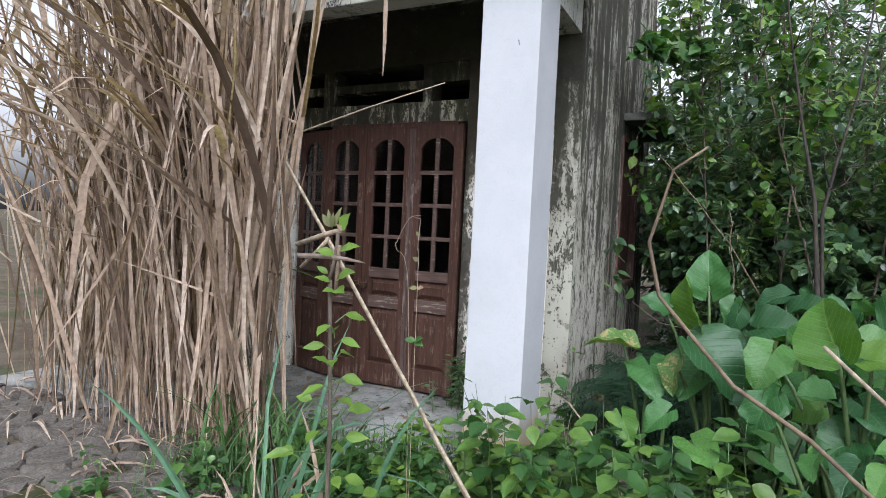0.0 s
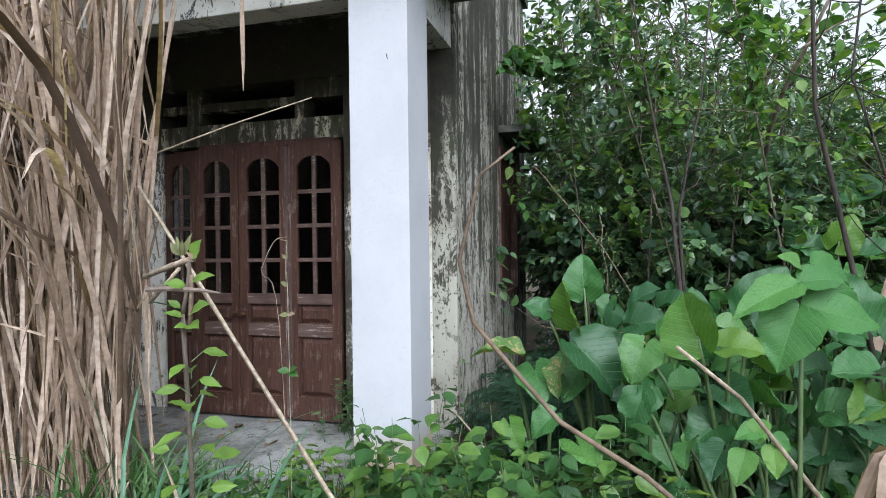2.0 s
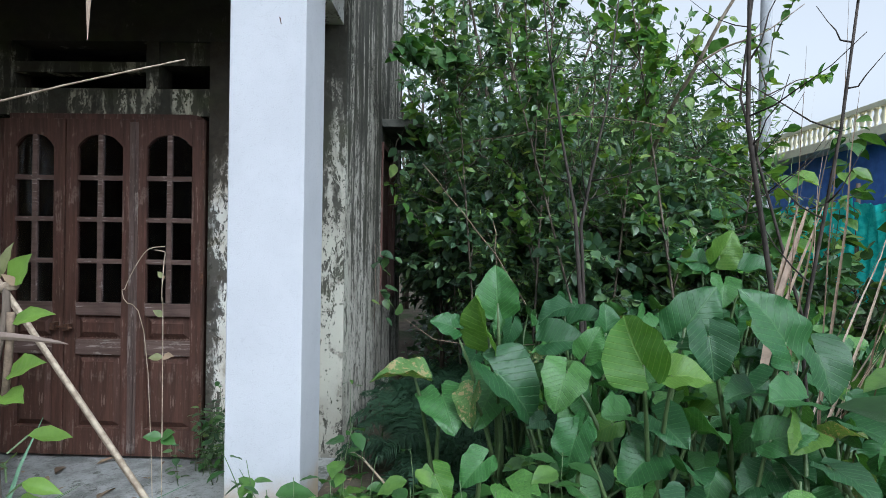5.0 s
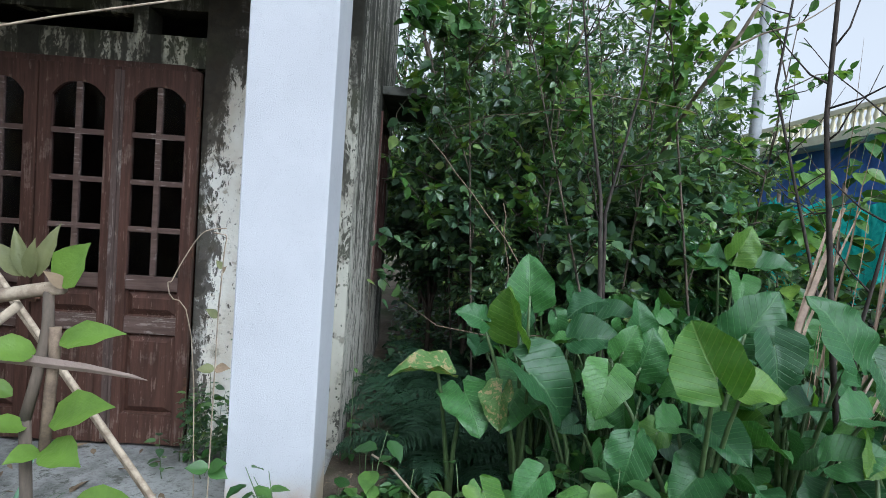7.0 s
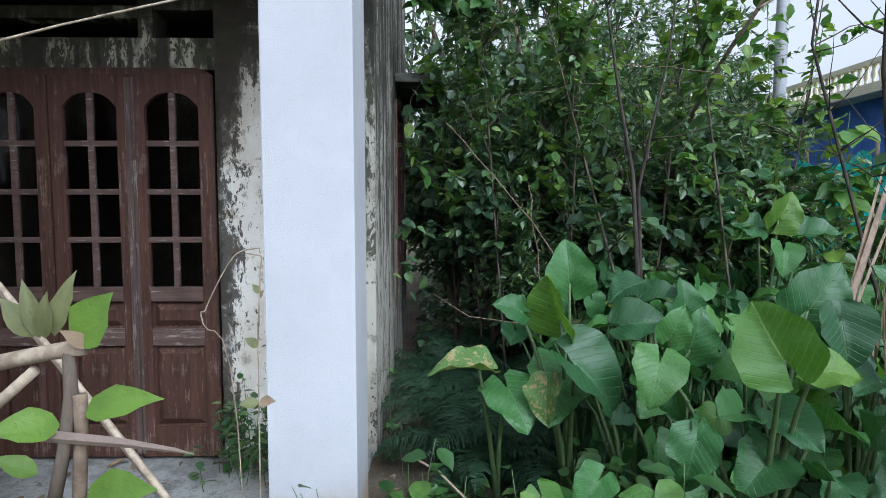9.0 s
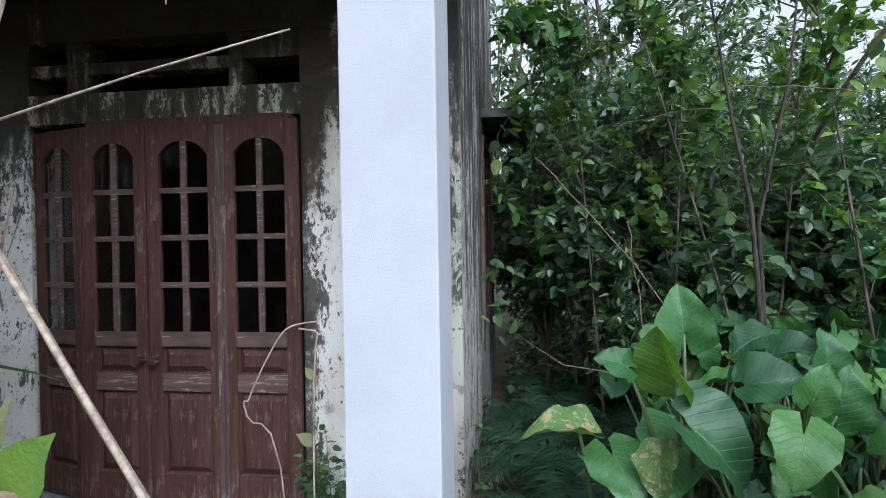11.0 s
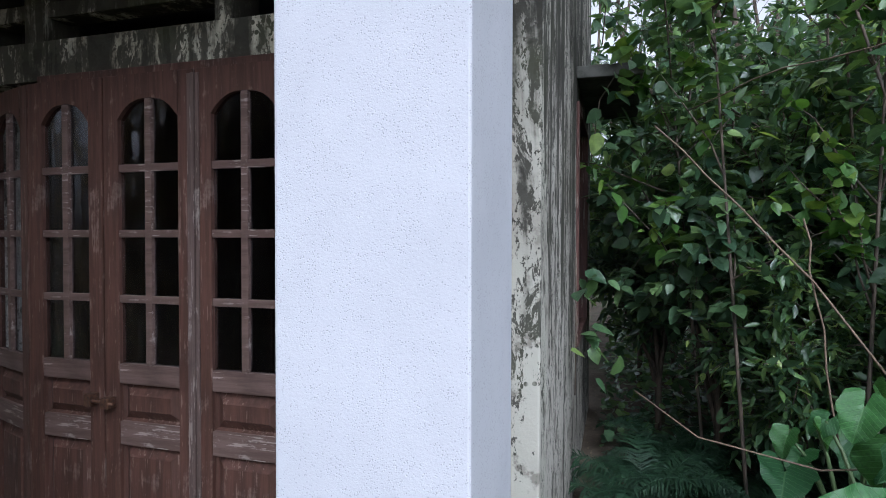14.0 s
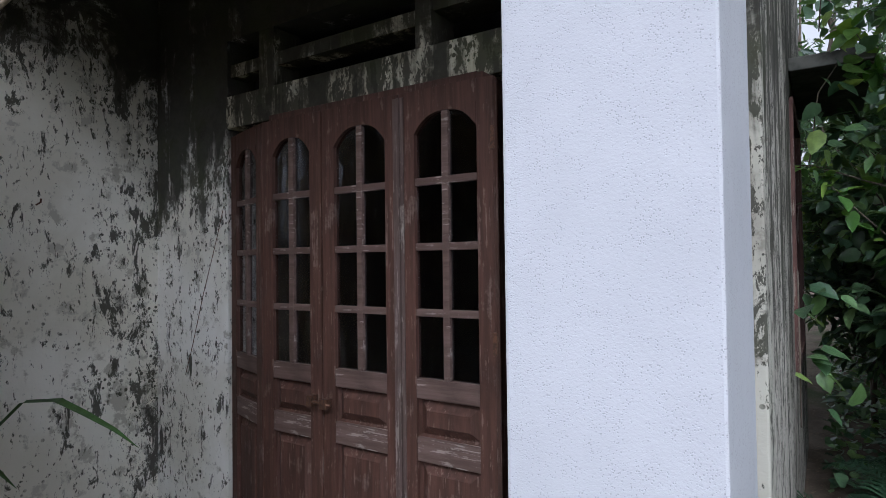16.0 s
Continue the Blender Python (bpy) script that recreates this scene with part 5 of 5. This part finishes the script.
for dz, ox, oz, ln, m in ((0.0, -0.5, 0.9, 0.035, M_WITHER), (-0.005, 0.5, 0.9, 0.03, M_LITTER), (-0.09, -0.6, 0.6, 0.05, M_WITHER), (-0.16, 1, 0.3, 0.06, M_LITTER), (-0.19, -1, 0.1, 0.06, M_WITHER), (-0.3, 1, -0.2, 0.08, M_WEED), (-0.35, -1, 0.2, 0.08, M_WEED), (-0.5, 0.8, 0.5, 0.08, M_WEED)):
    vp = min(VB, key=lambda p: abs(p.z - vz - dz))
    put("leaf", leaf_mesh("leaf", *BROAD, np.array([[*vp]]), unit(np.array([[ox, -0.4, oz]])), np.array([[0, -0.7, 0.7]]), np.array([ln * 0.55]), m), m, dv)

# ---- long grass and low weeds at the edge of the porch floor ----
GR = random.Random(63)
for gx, gy, reach in ((0.62, -2.78, 1.25), (0.42, -2.5, 1.1), (0.78, -2.6, 0.95), (0.2, -2.3, 1.0)):
    gz = ground_height(gx, gy) - 0.02
    tuft = thing("grass_tuft", (gx, gy, gz), "tuft of long arching blue-green grass blades", "grass", "grass tufts")
    for k in range(8):
        b, a = Buf(), GR.uniform(-0.6, 3.6)
        d = Vector((math.cos(a) * 0.42, -0.12 + math.sin(a) * 0.25, 1))
        blade(b, (GR.gauss(0, 0.025), GR.gauss(0, 0.025), 0), d, reach * GR.uniform(0.55, 1.1), GR.uniform(0.008, 0.015), GR, GR.uniform(0.25, 0.75))
        put("blade", b, M_BLADE if k < 6 else M_REED, tuft)
    if gx < 0.7:
        for k in range(3):
            sx, sz = GR.uniform(-0.2, 0.2), GR.uniform(0.35, 0.7)
            st = [(GR.gauss(0, 0.05), GR.gauss(0, 0.05), 0), (sx, GR.gauss(0, 0.05), sz), (sx - GR.uniform(-0.1, 0.3), GR.gauss(0, 0.06), sz - GR.uniform(0.05, 0.4))]
            put("broken_stalk", Buf().tube(st, [0.006, 0.005, 0.003], 6), M_TWIG, tuft, "pale broken stalk", smooth=True)
for i in range(46):
    x, y = GR.uniform(0.3, 1.0), GR.uniform(-2.15, -1.2)
    leafy("weed", (x, y), GR.uniform(0.16, 0.4), 1500 + i, GR.randint(14, 26), GR.uniform(0.055, 0.09), M_YOUNG if GR.random() < 0.4 else M_WEED, "small leafy weed at the porch floor's edge", "weed", 0.06, 0.003, group="floor edge weeds", bare=0.25)

# ---- branches close to the path ----
NB = [(1.991, -3.87, 1.348), (1.969, -3.87, 1.332), (1.962, -3.87, 1.305), (1.955, -3.87, 1.279), (1.964, -3.87, 1.24), (1.987, -3.87, 1.214), (2.016, -3.87, 1.182), (2.065, -3.86, 1.15), (2.12, -3.84, 1.1), (2.3, -3.75, 0.7), (2.45, -3.7, -0.25)]
o = Vector(NB[-1])
tagged(put("bent_branch", Buf().tube([Vector(p) - o for p in NB], [0.0008, 0.001, 0.0012, 0.0014, 0.0015, 0.0015, 0.0016, 0.0017, 0.0018, 0.002, 0.003], 7), M_BROWN, smooth=True), "bent bare brown branch beside the path", "branch").location = o
o = Vector((3.191, -2.529, -0.22))
tagged(put("dry_stick", Buf().tube([Vector(p) - o for p in ((3.191, -2.529, -0.22), (2.422, -2.957, 0.804), (2.271, -3.041, 1.005), (2.143, -3.254, 1.129))], [0.0065, 0.005, 0.0042, 0.003], 7), M_TWIG, smooth=True), "dry pale stick propped among the weeds", "stick").location = o
o = Vector((1.75, -1.55, -0.2))
tagged(put("curved_twig", Buf().tube(bend((0, 0, 0), (-0.55, 0.35, 0.62), 0.12, 8, 0.006), 0.005, 6), M_TWIG, smooth=True), "curved pale twig in the weeds", "twig").location = o
arc = [(1.25, 0.9, 0.75), (1.5, 0.7, 0.62), (1.9, 0.5, 0.6), (2.3, 0.6, 0.62)]
tagged(put("arched_vine", Buf().tube([Vector(p) - Vector(arc[0]) for p in arc], 0.004, 6), M_BROWN, smooth=True), "thin arched vine stem over the ferns", "vine").location = arc[0]
for a, c, w in (((2.05, 0.8, 0.62), (1.95, 0.95, 1.55), 0.006), ((1.35, 1.3, 2.05), (2.2, 0.7, 0.9), 0.007), ((1.5, 1.2, 2.1), (2.3, 0.3, 2.15), 0.004), ((2.2, 0.2, 2.2), (3.0, 0.1, 2.15), 0.004)):
    tagged(put("bare_twig", Buf().tube(bend((0, 0, 0), Vector(c) - Vector(a), 0.05, 7, 0.015), w * 0.7, 6), M_BROWN, smooth=True), "bare brown twig hanging in the shrubs", "twig", "bare twigs").location = a
o = Vector((3.22, 2.386, -0.22))
lb = thing("leaning_limb", o, "pale leaning limb with few broad leaves above the shrubs", "branch")
LB = [Vector(p) - o for p in ((3.22, 2.386, -0.22), (3.47, 2.286, 1.24), (3.405, 1.815, 1.829), (3.33, 1.332, 2.148), (3.307, 1.087, 2.261), (3.331, 0.845, 2.464), (3.416, 0.602, 2.706), (3.529, 0.46, 2.994), (3.72, 0.467, 3.307))]
put("limb", Buf().tube(flow(LB, 4), [0.026 - 0.0005 * i for i in range(33)], 8), M_LIMB, lb, smooth=True)
put("limb", Buf().tube(flow([Vector(p) - o for p in ((3.366, 0.502, 2.674), (3.562, 0.45, 2.796), (3.762, 0.344, 2.854), (4.048, 0.341, 3.061))], 4), [0.01 - 0.0006 * i for i in range(13)], 7), M_LIMB, lb, smooth=True)
rr = np_rng(31)
q = rr.uniform(0.3, 1.0, 34)
P = np.array([[*(LB[5].lerp(LB[8], (a - 0.3) / 0.7))] for a in q]) + rr.normal(size=(34, 3)) * 0.1
S = rr.uniform(0.07, 0.14, 34)
put("leaves", leaf_mesh("leaves", *BROAD, P, unit(rr.normal(size=(34, 3)) + np.array([0, -0.2, -0.7])), unit(np.array([0, -0.8, 0.6]) + rr.normal(size=(34, 3)) * 0.4), S, M_LIGHT, S * 1.1), M_LIGHT, lb)


fr_ = thing("dry_frond", (2.5, -3.1, ground_height(2.5, -3.1)), "withered pale frond hanging beside the path", "frond")
put("stem", Buf().tube(bend((0, 0, 0), (-0.02, -0.02, 1.15), 0, 5, 0.01), [0.008, 0.007, 0.006, 0.005, 0.004, 0.003], 6), M_TWIG, fr_, smooth=True)
for k in range(8):
    a = 0.8 * k + 0.3
    tip = Vector((-0.02 + 0.13 * math.cos(a), -0.02 + 0.1 * math.sin(a), 0.62 + 0.05 * (k % 3)))
    put("blade", Buf().ribbon(bend((-0.02, -0.02, 1.13), tip, 0.12, 7, 0.006), [0.004, 0.009, 0.012, 0.013, 0.011, 0.008, 0.004, 0.0006], Vector((-math.sin(a), math.cos(a), 0.1))), M_REED, fr_)


# ---- creepers on the side wall ----
def creeper(name, pts, count, size, seed, leaf, label):
    r = np_rng(seed)
    o = Vector(pts[0])
    root = thing(name, o, label, "creeper")
    put("stem", Buf().tube([Vector(p) - o for p in pts], 0.004, 5), M_BARK, root, smooth=True)
    q = r.uniform(0, len(pts) - 1.001, count)
    i = q.astype(int)
    pa = np.array(pts)
    P = pa[i] * (1 - (q - i))[:, None] + pa[i + 1] * (q - i)[:, None] - np.array(o) + np.abs(r.normal(size=(count, 3))) * [0.09, 0, 0] + r.normal(size=(count, 3)) * [0.02, 0.1, 0.07]
    A = unit(r.normal(size=(count, 3)) * [0.7, 0.7, 0.5] + np.array([0.35, -0.3, -0.5]))
    N = unit(np.array([0.7, -0.6, 0.7]) + r.normal(size=(count, 3)) * 0.4)
    put("leaves", leaf_mesh("leaves", *OVATE, P, A, N, r.uniform(0.6, 1.2, count) * size, leaf), leaf, root)


creeper("creeper", [(1.0, 1.9, 1.95), (1.05, 1.95, 2.35), (1.2, 2.0, 2.6), (1.3, 2.2, 2.5)], 46, 0.13, 3, M_BUSH, "green creeper hanging from the window hood")
creeper("creeper", [(0.95, 1.3, 0.6), (0.95, 1.35, 0.95), (0.95, 1.3, 1.35)], 16, 0.12, 4, M_BUSH, "green creeper climbing the side wall")
creeper("creeper", [(1.5, 1.6, 3.1), (1.25, 1.3, 3.05), (1.06, 1.1, 2.98)], 80, 0.15, 6, M_WEED, "light green creeper reaching over to the wall")
creeper("creeper", [(1.1, 2.4, 3.9), (1.1, 2.2, 3.3), (1.06, 2.1, 2.75)], 50, 0.1, 7, M_BUSH, "green creeper hanging down the side wall")

# ---- nail, wire and long grass blade in the porch ----
wr = Buf().tube(bend((0, 0, 0), (0.37, 0, 1.0), 0.0, 6, 0.006), 0.002, 4)
tagged(put("loose_wire", wr, M_IRON), "thin dark wire hanging on the wall", "wire").location = (-2.2, FY - 0.006, 0.75)
tagged(put("nail", Buf().tube([(0, 0, 0), (0.05, 0, 0.01), (0.055, 0, 0.03)], 0.005, 6), M_IRON), "rusty bent nail in the porch wall", "nail").location = (LX, -0.55, 1.75)
gbl = [(-1.75, -1.15, -0.1), (-1.65, -1.14, 0.4), (-1.45, -1.12, 0.82), (-1.25, -1.1, 0.95), (-1.0, -1.1, 0.985), (-0.83, -1.1, 0.965), (-0.66, -1.1, 0.94), (-0.54, -1.1, 0.91)]
for k in range(2):
    b = Buf().ribbon([(p[0] + 1.75, p[1] + 1.15, (p[2] + 0.1) * (1 - 0.16 * k)) for p in gbl], [0.006, 0.008, 0.011, 0.013, 0.013, 0.011, 0.007, 0.0008], Vector((0, 1, 0.3)))
    tagged(put("long_grass", b, M_GREENREED), "long arching green grass blade", "grass").location = (-1.75 - 0.45 * k, -1.15 - 0.12 * k, -0.1)
hk = Buf().tube([(0, 0, 0), (0, -0.012, 0.002), (0.008, -0.014, -0.03)], 0.0025, 6)
tagged(put("wire_hook", hk, M_IRON), "small dark wire hook in the pillar face", "hook").location = (0.82, PY0, 2.4)

# ---- far house, pole and net beyond the garden ----
FO = Vector((8.9, 6.0, -0.2))
far = thing("far_house", FO, "far single-storey house with cream balustrade above a blue wall", "house")
put("wall", Buf().box(0, 6, -5, 4.3, 0, 3.45), M_BLUE, far, "blue painted wall", bevel=0.01)
put("eave", Buf().box(-0.45, 6, -5, 4.6, 3.45, 3.62), M_CREAM, far, bevel=0.01)
put("handrail", Buf().box(-0.42, -0.26, -5, 4.55, 3.93, 4.02), M_CREAM, far, bevel=0.01)
bme = Buf().tube([(0, 0, 0), (0, 0, 0.06), (0, 0, 0.14), (0, 0, 0.24), (0, 0, 0.31)], [0.035, 0.025, 0.05, 0.028, 0.038], 8).mesh("baluster", True)
for k in range(56):
    ob = put("baluster", bme, M_CREAM, far)
    ob.location = (-0.34, -4.9 + k * 0.168, 3.62)
nt_ = thing("shade_net", (7.2, 3.0, -0.2), "crumpled teal shade net hung before the far house", "net")
for q in range(4):
    net = Buf()
    for j in range(9):
        for i in range(61):
            yy = q * 1.5 + i * 0.025
            fold = 0.05 * noise.noise(Vector((yy * 9, j * 0.5, q))) + 0.025 * noise.noise(Vector((yy * 30, j * 0.9, 3)))
            net.v.append((0.08 * math.sin(yy * 5 + 0.4 * j) + 2 * fold, yy, 0.35 + j * 0.24 + (0.08 * math.sin(yy * 4 + q) + fold) * j / 8))
    for j in range(8):
        for i in range(60):
            a = j * 61 + i
            net.f.append((a, a + 1, a + 62, a + 61))
    put("net_panel", net, M_TEAL, nt_, smooth=True)
    put("post", Buf().tube([(0, q * 1.5, 0), (0, q * 1.5, 2.5)], 0.03, 8), M_BARK, nt_, smooth=True)
tagged(put("utility_pole", Buf().tube([(0, 0, 0), (0, 0, 4), (0, 0, 9)], [0.1, 0.085, 0.07], 12), M_POLE, smooth=True), "grey concrete utility pole", "pole").location = (6.25, 5.2, -0.3)
for i, (x, y, h) in enumerate([(5.7, 3.4, 1.9), (6.2, 2.0, 1.3), (5.3, 1.6, 1.5), (6.0, 0.8, 1.6)]):
    shrub("shrub", (x, y), h, 0.6, 400 + i, 6, 70, 10, 0.13, OVATE, M_WEED if i % 2 else M_BUSH, "loose light green shrub before the far house", "shrub", trunk=0.02)
for i, (bs, tp, n) in enumerate([((4.7, 1.3), (4.95, 1.2, 2.45), 42), ((4.2, 1.0), (4.35, 1.0, 2.1), 30), ((5.3, 1.2), (5.4, 1.0, 2.3), 44), ((4.9, 0.3), (5.1, 0.1, 2.1), 40), ((4.6, 2.2), (4.2, 1.9, 3.1), 46)]):
    leafy("climbing_vine", bs, 0, 820 + i, n * 2, 0.19, M_LIGHT if i % 3 else M_WEED, "loose vine with broad light green leaves before the far house", "vine", stem=0.006, shape=BROAD, tip=tp, group="vines at the garden's far side", bare=0.2)
o = Vector((3.495, -0.246, 0.459))
ds = thing("dry_leaf_stalk", o, "thick withered pale stalk leaning in the taro", "stalk")
for dx, dy, wd in ((0, 0, 0.03), (0.02, 0.02, 0.022), (-0.03, 0.01, 0.02), (0.05, -0.01, 0.014)):
    put("dry_leaf", Buf().ribbon([Vector(p) - o + Vector((dx * i / 2, dy * i, 0.02 * dx * i)) for i, p in enumerate(((3.495, -0.246, 0.459), (3.586, -0.214, 0.92), (3.698, -0.191, 1.284), (3.802, -0.171, 1.615)))], [wd, wd, wd * 0.8, wd * 0.3], Vector((1, 0.3, 0.2)), 0.5), M_REED, ds)
